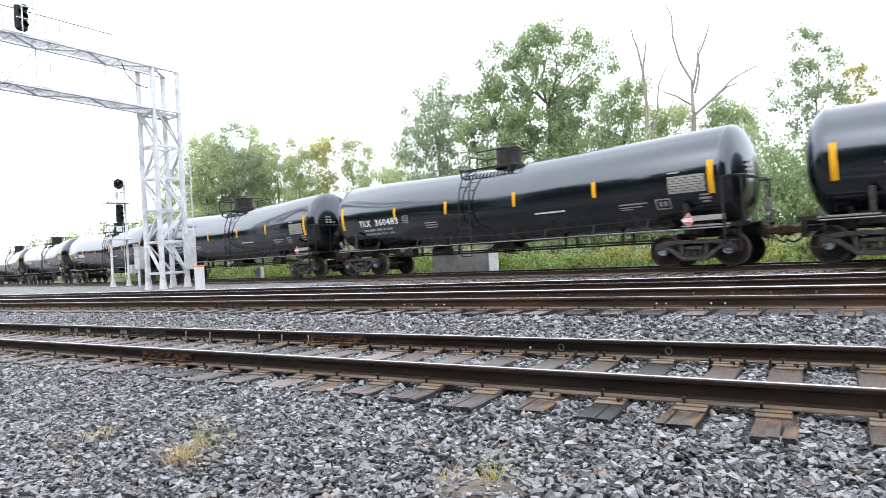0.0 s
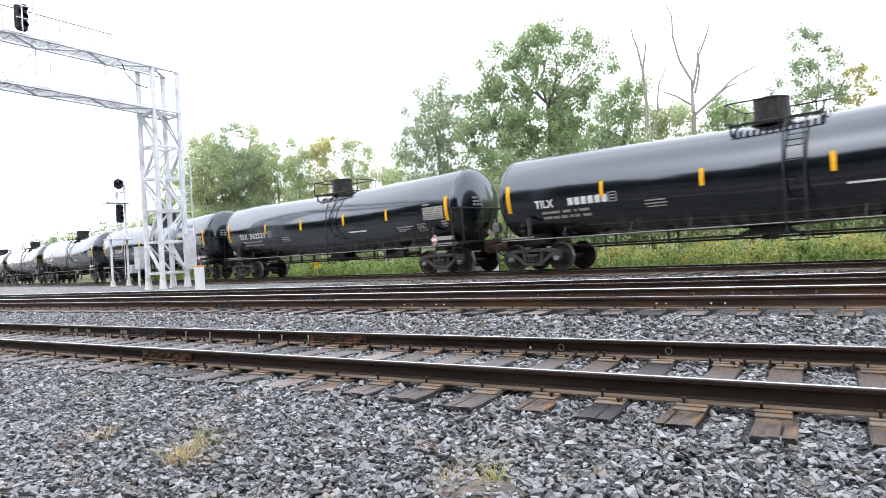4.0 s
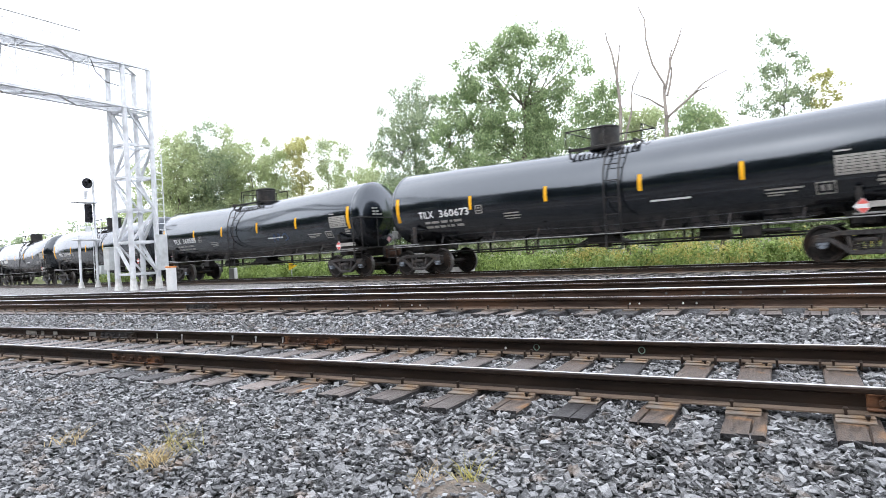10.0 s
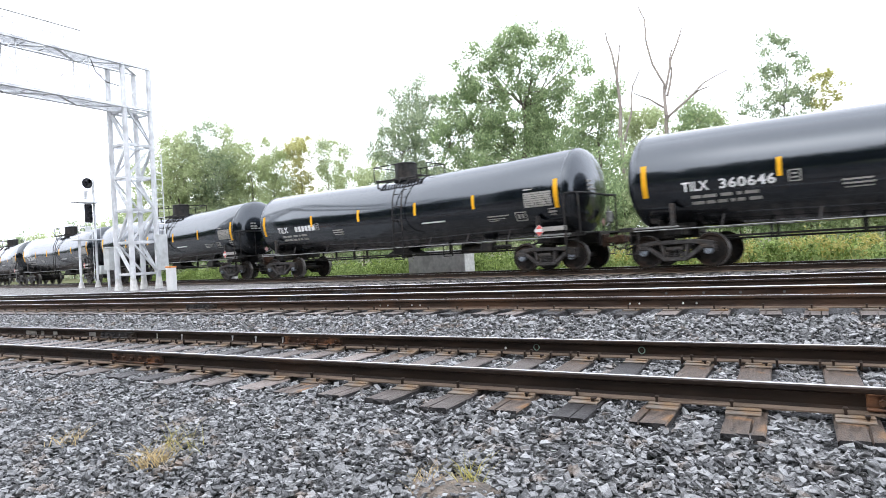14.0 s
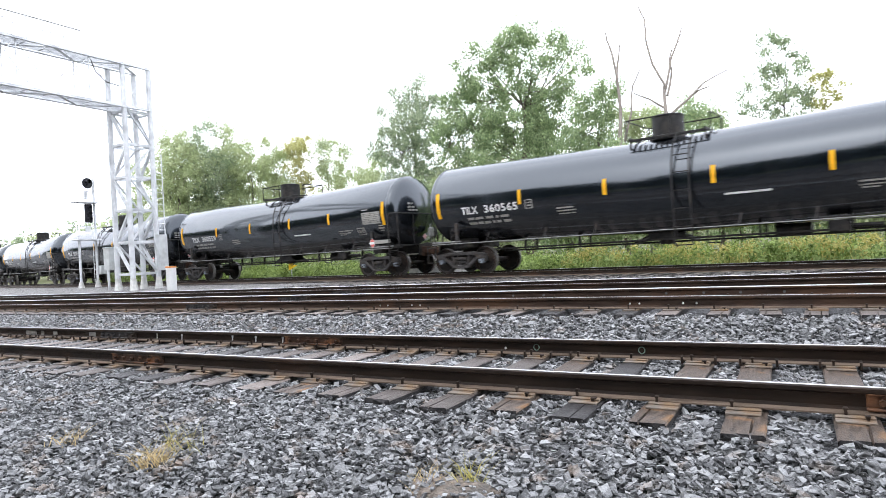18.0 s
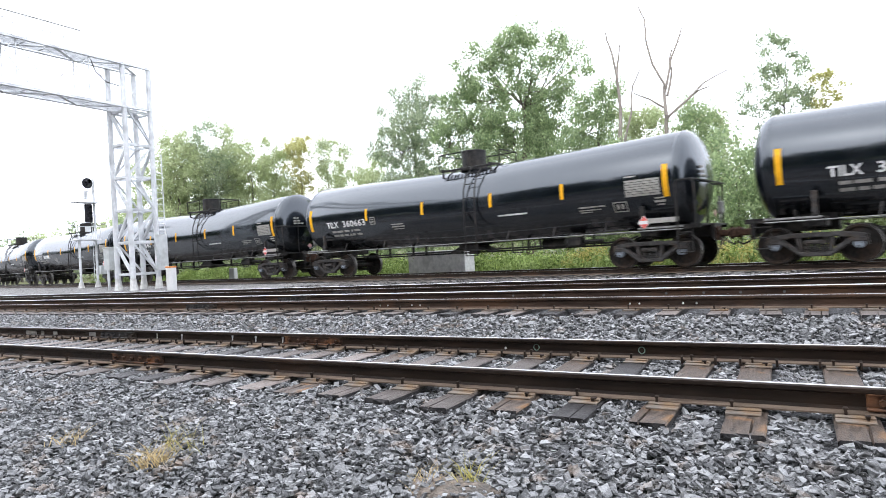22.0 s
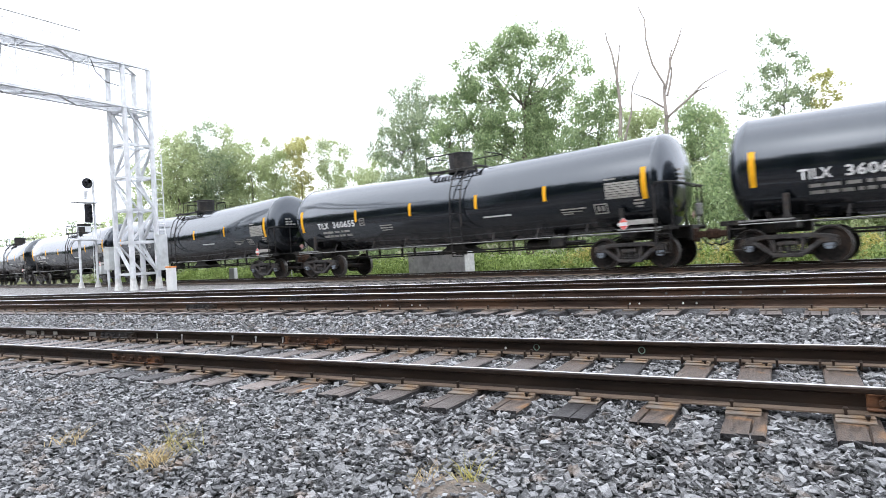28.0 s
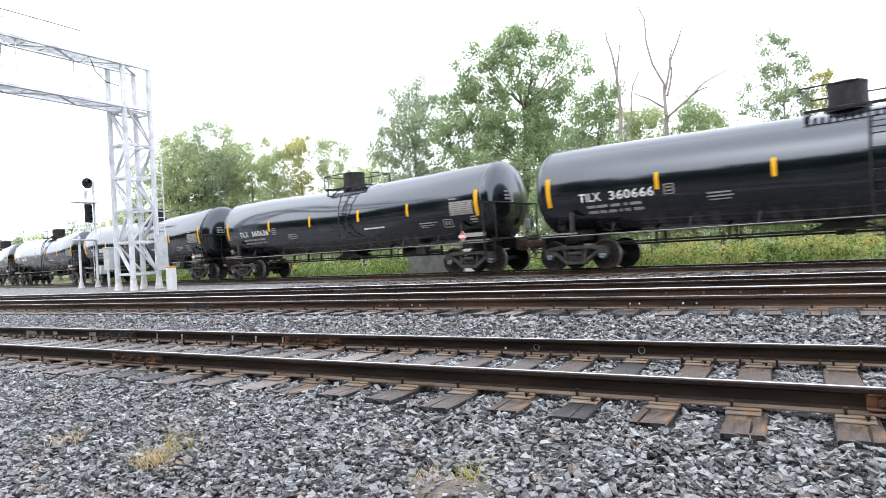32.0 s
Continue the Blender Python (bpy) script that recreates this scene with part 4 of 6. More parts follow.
    # ladders on both flanks
    for side in (-1, 1):
        pts = [Vector((0, side * 1.46, 0.62)), Vector((0, side * 1.46, 1.2)), Vector((0, side * 1.48, 2.3)), Vector((0, side * 1.43, 2.85)), Vector((0, side * 1.25, 3.32)), Vector((0, side * 0.98, 3.58)), Vector((0, side * 0.88, 3.72))]
        bm = bmesh.new()
        for x in (0.72, 1.18):
            pipe(bm, [p + Vector((x * f + (0.15 if turned else 0), 0, 0)) for p in pts], 0.024, 6)
        part("ladder_stile", bm, M_FRAME, car)
        for i in range(8):
            t = i / 7 * 3.45
            d = 0.0
            for a, b in zip(pts, pts[1:]):
                if d + (b - a).length >= t:
                    p = a + (b - a) * ((t - d) / (b - a).length)
                    break
                d += (b - a).length
            bm = bmesh.new()
            o = 0.15 if turned else 0
            rod(bm, (0.72 * f + o, p.y, p.z), (1.18 * f + o, p.y, p.z), 0.016, 6)
            part("ladder_rung", bm, M_FRAME, car)
    # long pale side rail on brackets
    for y in (-1, 1):
        bm = bmesh.new()
        rod(bm, (-7.95, y * 1.31, 1.06), (7.95, y * 1.31, 1.06), 0.016, 8)
        part("side_rail", bm, M_PIPE, car, "thin pale pipe along the tank's flank")
        for u in (-5.6, -3.4, -1.7, 2.3, 4.0, 5.7):
            bm = bmesh.new()
            pipe(bm, [(u, y * 1.31, 1.06), (u + 0.05, y * 1.20, 1.38)], 0.022, 6)
            part("rail_bracket", bm, M_SIDEFRAME, car)
    # underside: outlet, pipes, brake gear
    bm = lathe([(0.0, 0.0), (0.0, 0.22), (0.12, 0.22), (0.16, 0.14), (0.42, 0.14), (0.46, 0.20), (0.52, 0.20), (0.52, 0.0)], 16, "z")
    outlet = part("bottom_outlet", bm, M_FRAME, car)
    outlet.location = (0.0, 0, 0.66)
    bm = bmesh.new()
    box(bm, (0, 0, 1.08), (1.7, 0.9, 0.10), 0.03)
    for s in (-1, 1):
        box(bm, (s * 0.5, 0, 0.90), (0.85, 0.7, 0.05), 0.01, Euler((0, s * 0.42, 0)).to_matrix())
        box(bm, (0, s * 0.33, 0.94), (0.9, 0.03, 0.26), 0.01)
    part("outlet_skid", bm, M_FRAME, car)
    for y, z in ((-0.45, 0.80), (0.3, 0.72)):
        bm = bmesh.new()
        pipe(bm, [(-6.4, y, 0.95), (-5.9, y, z), (5.9, y, z), (6.4, y, 0.95)], 0.028)
        part("brake_pipe", bm, M_FRAME, car)
    for u in (-4.6, -2.6, 2.6, 4.6):
        for y, z in ((-0.45, 0.95), (0.3, 0.92)):
            bm = bmesh.new()
            box(bm, (u, y, z), (0.06, 0.10, 0.44), 0.01)
            part("pipe_hanger", bm, M_FRAME, car)
    bm = lathe([(-0.45, 0.0), (-0.42, 0.17), (0.42, 0.17), (0.45, 0.0)], 16)
    tankie = part("air_reservoir", bm, M_FRAME, car)
    tankie.location = (3.3 * f, 0.1, 0.86)
    bm = bmesh.new()
    box(bm, (4.4 * f, -0.55, 0.88), (0.5, 0.35, 0.3), 0.04)
    rod(bm, (4.65 * f, -0.55, 0.88), (5.3 * f, -0.5, 0.88), 0.05, 8)
    part("brake_cylinder", bm, M_FRAME, car)
    part("placard", placard_mesh(6.92, 1.30), None, car, "red and white hazard diamond")
    bm = bmesh.new()
    box(bm, (7.45, -1.33, 1.33), (0.85, 0.03, 0.14), 0.005)
    part("route_board", bm, M_GREYPAINT, car, "pale grey board")
    for s in (-1, 1):
        end_gear(car, s)
    bm = bmesh.new()
    for z in (2.75, 2.62, 2.5):
        for i in range(4):
            box(bm, (8.325 + (2.62 - z) * 0.12, -0.62 + i * 0.2, z), (0.01, 0.15, 0.07))
    tagged(part("end_stencil", bm, M_GREYPAINT, car), kind="stuff")
    bm = lathe([(0.0, 0.0), (0.0, 0.2), (0.03, 0.2), (0.03, 0.0)], 18)
    wheel = part("hand_brake", bm, M_FRAME, car)
    wheel.location = (8.46, 0.6, 1.62)
    bm = bmesh.new()
    rod(bm, (8.50, 0.35, 1.15), (8.50, 0.35, 1.95), 0.03, 8)
    box(bm, (8.52, 0.35, 1.62), (0.14, 0.26, 0.36), 0.03)
    rod(bm, (8.52, 0.35, 1.45), (8.60, -0.1, 1.30), 0.022, 6)
    part("brake_stand", bm, M_PIPE, car, "worn grey brake gear on the end platform")
    bm = bmesh.new()
    box(bm, (8.45, 0.05, 1.46), (0.012, 0.17, 0.17), 0.0, Euler((math.pi / 4, 0, 0)).to_matrix())
    part("placard", bm, M_PINK, car, "faded pink diamond on the end platform")
    for x in (-6.93, 6.93):
        add_truck(car, x)
    return car


MARKS = ["", "360483", "360580", "", "362521", "362564", "360447", "360673", "360585", "360646", "", "360665", "360565", "360559",
         "360543", "360663", "360640", "", "360627", "360655", "360536", "360666", "360636", "", "", ""]


TURNED = ("360483", "360585", "360543", "360536")


def build_train():
    models = {True: build_car(True), False: build_car(False)}
    used, cars = set(), []
    for mark in MARKS:
        turned = mark in TURNED
        cars.append(copy_thing(models[turned], pose(0, 0, 0)) if turned in used else models[turned])
        used.add(turned)
    for car, mark in zip(cars, MARKS):
        tagged(part("reporting_mark", lettering("TILX", -6.55, 2.04, 0.345, 0.69), M_WHITE, car, "white block lettering"), kind="stuff")
        if mark:
            tagged(part("car_number", lettering(mark, -5.61, 2.04, 0.345, 1.34), M_WHITE, car, "white block numerals"), kind="stuff")
        else:
            tagged(part("stencil", bars_on_tank([(-5.35 + 0.23 * i, -5.18 + 0.23 * i, 2.04, 2.27) for i in range(6)]), M_WHITE, car), kind="stuff")
    return cars




def scribble(car, mat, strokes, label):
    """Sprayed zigzag strokes on a flank: lists of (x, z)."""
    verts, faces = [], []
    for pts in strokes:
        for (xa, za), (xb, zb) in zip(pts, pts[1:]):
            for k in range(4):
                a, b = k / 4, (k + 1) / 4
                p = (xa + (xb - xa) * a, za + (zb - za) * a)
                q = (xa + (xb - xa) * b, za + (zb - za) * b)
                n = Vector((-(q[1] - p[1]), q[0] - p[0])).normalized() * 0.024
                base = len(verts)
                for (x, z), s in ((p, -1), (p, 1), (q, 1), (q, -1)):
                    verts.append(on_tank(x + s * n.x, z + s * n.y, 0.009))
                faces.append((base, base + 1, base + 2, base + 3))
    tagged(part("graffiti", raw("graffiti", verts, faces), mat, car, label), kind="stuff")


TRAIN = build_train()
scribble(TRAIN[14], M_GRAFFITI, [[(5.2, 1.95), (5.32, 2.35), (5.5, 2.05), (5.66, 2.4), (5.75, 1.98)], [(5.95, 2.4), (6.02, 2.12), (6.2, 2.1), (6.3, 2.42)], [(6.3, 2.42), (6.28, 1.75), (6.0, 1.68)], [(6.5, 2.35), (6.9, 2.42), (6.55, 2.1), (6.95, 2.12)]], "grey sprayed scrawl")
scribble(TRAIN[8], M_GRAFFITI_BLUE, [[(2.4, 1.7), (2.5, 2.05), (2.7, 1.75), (2.85, 2.07), (3.0, 1.8)], [(3.1, 1.95), (3.35, 2.05), (3.5, 1.8), (3.2, 1.73)]], "dark blue sprayed scrawl")

# ---------------------------------------------------------------- signal gantry and lineside things
GX, GY, GA, GB = -28.4, 18.95, 0.60, 0.68
G_FOOT, G_LOW, G_HIGH = 0.15, 8.92, 10.98


def tower(gantry, y0):
    for sx in (-1, 1):
        for sy in (-1, 1):
            bm = bmesh.new()
            x, y = sx * GA, y0 + sy * GB
            rod(bm, (x, y, 0.5), (x, y, G_HIGH - G_FOOT), 0.125, 12)
            part("post", bm, M_GALV, gantry, "round galvanised post")
            bm = bmesh.new()
            bmesh.ops.create_cone(bm, cap_ends=True, segments=8, radius1=0.20, radius2=0.11, depth=0.8, matrix=Matrix.Translation((x, y, 0.34)))
            part("footing", bm, M_CONCRETE, gantry, "tapered concrete footing")
    levels = [0.70, 2.25, 3.82, 5.40, 6.98, G_LOW - G_FOOT]
    for z in levels:
        for a, b in (((-GA, -GB), (GA, -GB)), ((GA, -GB), (GA, GB)), ((GA, GB), (-GA, GB)), ((-GA, GB), (-GA, -GB))):
            bm = bmesh.new()
            drop = 0.17 if z == levels[-1] else 0.0
            angle_bar(bm, (a[0], y0 + a[1], z - drop), (b[0], y0 + b[1], z - drop), 0.12)
            part("strut", bm, M_GALV, gantry)
    for i, (z0, z1) in enumerate(zip(levels, levels[1:])):
        for k, (a, b) in enumerate((((-GA, -GB), (GA, -GB)), ((GA, -GB), (GA, GB)), ((GA, GB), (-GA, GB)), ((-GA, GB), (-GA, -GB)))):
            p, q = (a, b) if (i + k // 2) % 2 else (b, a)
            bm = bmesh.new()
            angle_bar(bm, (p[0], y0 + p[1], z0), (q[0], y0 + q[1], z1), 0.11)
            part("diagonal", bm, M_GALV, gantry)


def build_gantry():
    gantry = thing("signal_gantry", pose(GX, GY, G_FOOT), "silver lattice steel signal bridge spanning the tracks", "signal gantry")
    tower(gantry, 0.0)
    tower(gantry, -19.6)
    y0, y1 = GB + 0.06, -20.6
    zl, zh = G_LOW - G_FOOT, G_HIGH - G_FOOT
    for z in (zl, zh):
        for x in (-GA, GA):
            bm = bmesh.new()
            angle_bar(bm, (x, y0, z), (x, y1, z), 0.15)
            part("chord", bm, M_GALV, gantry)
    n = 14
    for i in range(n):
        ya, yb = y0 + (y1 - y0) * i / n, y0 + (y1 - y0) * (i + 1) / n
        f = 1 if i % 2 else -1
        for z in (zl, zh):
            bm = bmesh.new()
            angle_bar(bm, (f * GA, ya, z), (-f * GA, yb, z), 0.15)
            part("lattice_bar", bm, M_GALV, gantry)
        for x in (-GA, GA):
            bm = bmesh.new()
            za, zb = (zl, zh) if f > 0 else (zh, zl)
            rod(bm, (x, ya, za), (x, yb, zb), 0.018, 6)
            part("lattice_bar", bm, M_GALV, gantry)
            if i % 2 == 0:
                bm = bmesh.new()
                rod(bm, (x, ya, zl), (x, ya, zh), 0.022, 6)
                part("hanger", bm, M_GALV, gantry)
    # grated walkways along both levels of the beam, with a wire handrail
    for z in (zl + 0.1, zh + 0.06):
        bm = bmesh.new()
        for i in range(9):
            box(bm, (-0.36 + 0.09 * i, (y0 + y1) / 2, z), (0.022, y0 - y1 - 1.6, 0.03))
        for i in range(22):
            box(bm, (0, y0 - 1.0 - i * 0.92, z + 0.002), (0.8, 0.05, 0.034))
        part("walkway", bm, M_GALV, gantry, "narrow grated walkway")
    for x in (-GA, GA):
        bm = bmesh.new()
        rod(bm, (x, -2.6, zh + 1.1), (x, y1, zh + 1.1), 0.024 if x > 0 else 0.012, 5)
        # darker than the posts: the backlit line against the sky is in the colour
        part("handrail", bm, M_PIPE, gantry)
        for i in range(8):
            y = -2.7 - i * 2.2
            bm = bmesh.new()
            rod(bm, (x, y, zh), (x, y, zh + 1.15), 0.02, 5)
            part("handrail_post", bm, M_GALV, gantry)
    # cable loop hanging under the upper chord
    bm = bmesh.new()
    pipe(bm, [(GA, -2.2, zh - 0.1), (GA, -2.0, zh - 0.6), (GA, -1.5, zh - 1.0), (GA, -0.9, zh - 1.05)], 0.025, 5)
    part("cable", bm, M_FRAME, gantry)
    # ladder beside the tower with its anti-climb guard
    bm = bmesh.new()
    for y in (-0.22, 0.22):
        rod(bm, (GA + 0.55, y + 0.55, 0.9), (GA + 0.55, y + 0.55, 6.6), 0.03, 6)
    part("ladder_stile", bm, M_GALV, gantry)
    for i in range(17):
        bm = bmesh.new()
        rod(bm, (GA + 0.55, 0.33, 1.3 + i * 0.31), (GA + 0.55, 0.77, 1.3 + i * 0.31), 0.018, 6)
        part("rung", bm, M_GALV, gantry)
    bm = bmesh.new()
    box(bm, (GA + 0.62, 0.5, 1.75), (0.06, 0.62, 1.75), 0.01)
    part("climbing_guard", bm, M_CABINET, gantry, "flat grey anti-climb plate")
    # black three-lamp signal heads on the beam
    for y in (-6.5, -11.0):
        bm = bmesh.new()
        box(bm, (GA + 0.2, y, zh + 0.70), (0.22, 0.50, 1.10), 0.10)
        head = part("signal_head", bm, M_SIGNAL, gantry, "tall black signal head")
        for k in range(3):
            bm = lathe([(0.0, 0.0), (0.0, 0.13), (0.24, 0.14), (0.24, 0.12), (0.03, 0.11), (0.03, 0.0)], 14)
            hood = part("lamp_hood", bm, M_SIGNAL, head)
            hood.location = (GA + 0.3, y, zh + 0.37 + 0.33 * k)
        bm = bmesh.new()
        for yy in (-0.2, 0.2):
            rod(bm, (GA + 0.75, y + yy, zh), (GA + 0.75, y + yy, zh + 1.5), 0.03, 6)
        for z in (0.5, 1.0, 1.5):
            rod(bm, (GA + 0.75, y - 0.4, zh + z), (GA + 0.75, y + 0.4, zh + z), 0.025, 6)
        part("signal_guard", bm, M_GALV, head)
    return gantry


build_gantry()


def build_mast(x, y, z):
    """The lower signal on its own two-post stand."""
    mast = thing("signal_mast", pose(x, y, z), "silver two-post signal with black target heads", "railway signal")
    for yy, h in ((-0.52, 3.2), (0.52, 6.75)):
        bm = bmesh.new()
        rod(bm, (0, yy, 0), (0, yy, h), 0.07, 10)
        part("post", bm, M_GALV, mast)
        bm = bmesh.new()
        bmesh.ops.create_cone(bm, cap_ends=True, segments=8, radius1=0.2, radius2=0.1, depth=0.4, matrix=Matrix.Translation((0, yy, 0.2)))
        part("footing", bm, M_CONCRETE, mast)
    for zz in (2.95, 5.25):
        bm = bmesh.new()
        box(bm, (0.1, -0.1, zz), (0.7, 1.5, 0.06), 0.01)
        part("platform", bm, M_GALV, mast)
        bm = bmesh.new()
        for yy in (-0.8, 0.6):
            rod(bm, (0.42, yy, zz), (0.42, yy, zz + 0.8), 0.02, 6)
        rod(bm, (0.42, -0.8, zz + 0.8), (0.42, 0.6, zz + 0.8), 0.02, 6)
        part("guard_rail", bm, M_GALV, mast)
    # a tall lower head, and a round target above it with a pale lamp bracket
    bm = bmesh.new()
    box(bm, (0.22, 0.02, 4.58), (0.2, 0.44, 1.15), 0.05)
    head = part("signal_head", bm, M_SIGNAL, mast, "tall black signal head")
    for k in (-1, 0, 1):
        bm = lathe([(0.0, 0.0), (0.0, 0.12), (0.2, 0.13), (0.2, 0.11), (0.03, 0.1), (0.03, 0.0)], 14)
        hood = part("lamp_hood", bm, M_SIGNAL, head)
        hood.location = (0.26, 0.02, 4.58 + k * 0.34)
    bm = lathe([(0.16, 0.0), (0.16, 0.31), (0.19, 0.33), (0.22, 0.31), (0.22, 0.0)], 24)
    target = part("signal_head", bm, M_SIGNAL, mast, "round black signal target")
    target.location = (0, 0.05, 6.45)
    bm = lathe([(0.0, 0.0), (0.0, 0.15), (0.22, 0.16), (0.22, 0.13), (0.03, 0.12), (0.03, 0.0)], 14)
    hood = part("lamp_hood", bm, M_SIGNAL, target)
    hood.location = (0.22, 0, 0.08)
    bm = bmesh.new()
    box(bm, (0.12, -0.05, 5.72), (0.12, 0.18, 0.55), 0.02)
    rod(bm, (0.12, -0.05, 5.95), (0.0, 0.52, 5.95), 0.03, 6)
    box(bm, (0.12, 0.0, 3.62), (0.10, 0.34, 0.34), 0.02)
    part("lamp_bracket", bm, M_GALV, mast)
    bm = bmesh.new()
    for yy in (0.42, 0.66):
        rod(bm, (-0.15, yy, 0.3), (-0.15, yy, 6.2), 0.02, 6)
    for i in range(19):
        rod(bm, (-0.15, 0.42, 0.5 + i * 0.3), (-0.15, 0.66, 0.5 + i * 0.3), 0.014, 5)
    part("ladder", bm, M_GALV, mast)
    bm = bmesh.new()
    box(bm, (0.15, 0.78, 1.05), (0.3, 0.42, 0.55), 0.02)
    part("junction_box", bm, M_CABINET, mast, "small pale junction box")


build_mast(-38.25, 22.25, 0.18)


def build_cabinet(x, y, z):
    cab = thing("equipment_cabinet", pose(x, y, z), "pale grey steel equipment cabinet on two legs", "cabinet")
    bm = bmesh.new()
    box(bm, (0, 0, 1.6), (0.5, 0.56, 1.15), 0.02)
    body = part("cabinet_body", bm, M_CABINET, cab)
    bm = bmesh.new()
    box(bm, (0, 0, 2.2), (0.56, 0.64, 0.06), 0.015)
    part("roof", bm, M_CABINET, cab)
    bm = bmesh.new()
    box(bm, (0.262, 0, 1.6), (0.02, 0.48, 1.04), 0.006)
    door = part("door", bm, M_CABINET, body)
    bm = bmesh.new()
    box(bm, (0.285, 0.18, 1.6), (0.03, 0.04, 0.16), 0.006)
    part("handle", bm, M_GALV, door)
    for yy in (-0.2, 0.2):
        bm = bmesh.new()
        box(bm, (0, yy, 0.51), (0.1, 0.1, 1.04), 0.01)
        part("leg", bm, M_GALV, cab)


build_cabinet(-31.45, 19.5, 0.14)


def build_marker(x, y, z, w, h, label, cap=True):
    post = thing("marker_post", pose(x, y, z), label, "marker post", "white marker posts")
    bm = bmesh.new()
    box(bm, (0, 0, h / 2), (w, w * 0.6, h), 0.02)
    part("post_body", bm, M_WHITE, post)
    if cap:
        bm = bmesh.new()
        box(bm, (0, 0, h + 0.03), (w * 1.04, w * 0.64, 0.07), 0.012)
        part("cap", bm, M_ORANGE, post, "faded orange cap")
    else:
        bm = bmesh.new()
        box(bm, (0, 0, h + 0.015), (w * 0.9, w * 0.5, 0.03), 0.008)
        part("cap", bm, M_WHITE, post)


build_marker(-23.1, 16.9, 0.14, 0.40, 0.98, "square white post with a faded orange cap on gravel")
build_marker(-28.6, 25.0, -0.12, 0.44, 1.0, "low white marker box on gravel", False)


def build_culvert():
    c = thing("culvert_headwall", pose(-13.75, 23.6, -0.35, 0, 0, -9), "weathered grey concrete headwall beside the track", "concrete wall")
    bm = bmesh.new()
    box(bm, (-0.95, 0, 0.72), (1.7, 0.5, 1.5), 0.02)
    part("wall_block", bm, M_CONCRETE, c)
    bm = bmesh.new()
    box(bm, (0.75, -0.1, 0.76), (1.66, 0.7, 1.56), 0.02)
    part("wall_block", bm, M_CONCRETE, c)
    bm = bmesh.new()
    box(bm, (-0.95, 0, 1.5), (1.8, 0.6, 0.1), 0.015)
    part("coping", bm, M_CONCRETE, c)


build_culvert()


def build_sign(x, y, z):
    sign = thing("warning_sign", pose(x, y, z, 0, 0, 44), "small yellow triangular sign on a thin white post", "sign")
    bm = bmesh.new()
    rod(bm, (0, 0.03, 0), (0, 0.03, 1.15), 0.025, 6)
    part("post", bm, M_GALV, sign)
    bm = bmesh.new()
    bmesh.ops.create_cone(bm, cap_ends=True, segments=3, radius1=0.29, radius2=0.29, depth=0.02, matrix=Matrix.Translation((0, 0, 1.08)) @ Euler((math.pi / 2, 0, 0)).to_matrix().to_4x4() @ Matrix.Rotation(math.pi / 2, 4, "Z"))
    top = max(v.co.z for v in bm.verts)
    if sum(v.co.z > top - 0.01 for v in bm.verts) < 4:
        bmesh.ops.rotate(bm, verts=bm.verts, cent=(0, 0, 1.08), matrix=Matrix.Rotation(math.pi, 3, "Y"))
    face = part("sign_face", bm, M_SIGN, sign, "yellow three-cornered face")
    bm = bmesh.new()
    for z, w in ((1.15, 0.28), (1.09, 0.14)):
        box(bm, (0, -0.012, z), (w, 0.006, 0.035))
    tagged(part("sign_text", bm, M_SIGNAL, face), kind="stuff")


build_sign(-24.47, 25.45, -0.24)

# ---------------------------------------------------------------- trees


def limb(verts, faces, a, b, r0, r1, seg=6, bend=0.0, rng=None):
    """A tapered, slightly crooked branch."""
    n = 4
    d = b - a
    side = d.cross(Vector((0.3, 0.8, 0.5))).normalized()
    up = d.cross(side).normalized()
    base = len(verts)
    k1, k2 = (rng.uniform(-bend, bend), rng.uniform(-bend, bend)) if rng else (0, 0)
    for i in range(n + 1):
        t = i / n
        c = a + d * t + (side * k1 + up * k2) * math.sin(math.pi * t) * d.length
        r = r0 + (r1 - r0) * t
        for s in range(seg):
            ang = 2 * math.pi * s / seg
            verts.append(c + (side * math.cos(ang) + up * math.sin(ang)) * r)
    for i in range(n):
        for s in range(seg):
            t = (s + 1) % seg
            faces.append((base + i * seg + s, base + i * seg + t, base + (i + 1) * seg + t, base + (i + 1) * seg + s))
    faces.append(tuple(base + n * seg + s for s in range(seg)))


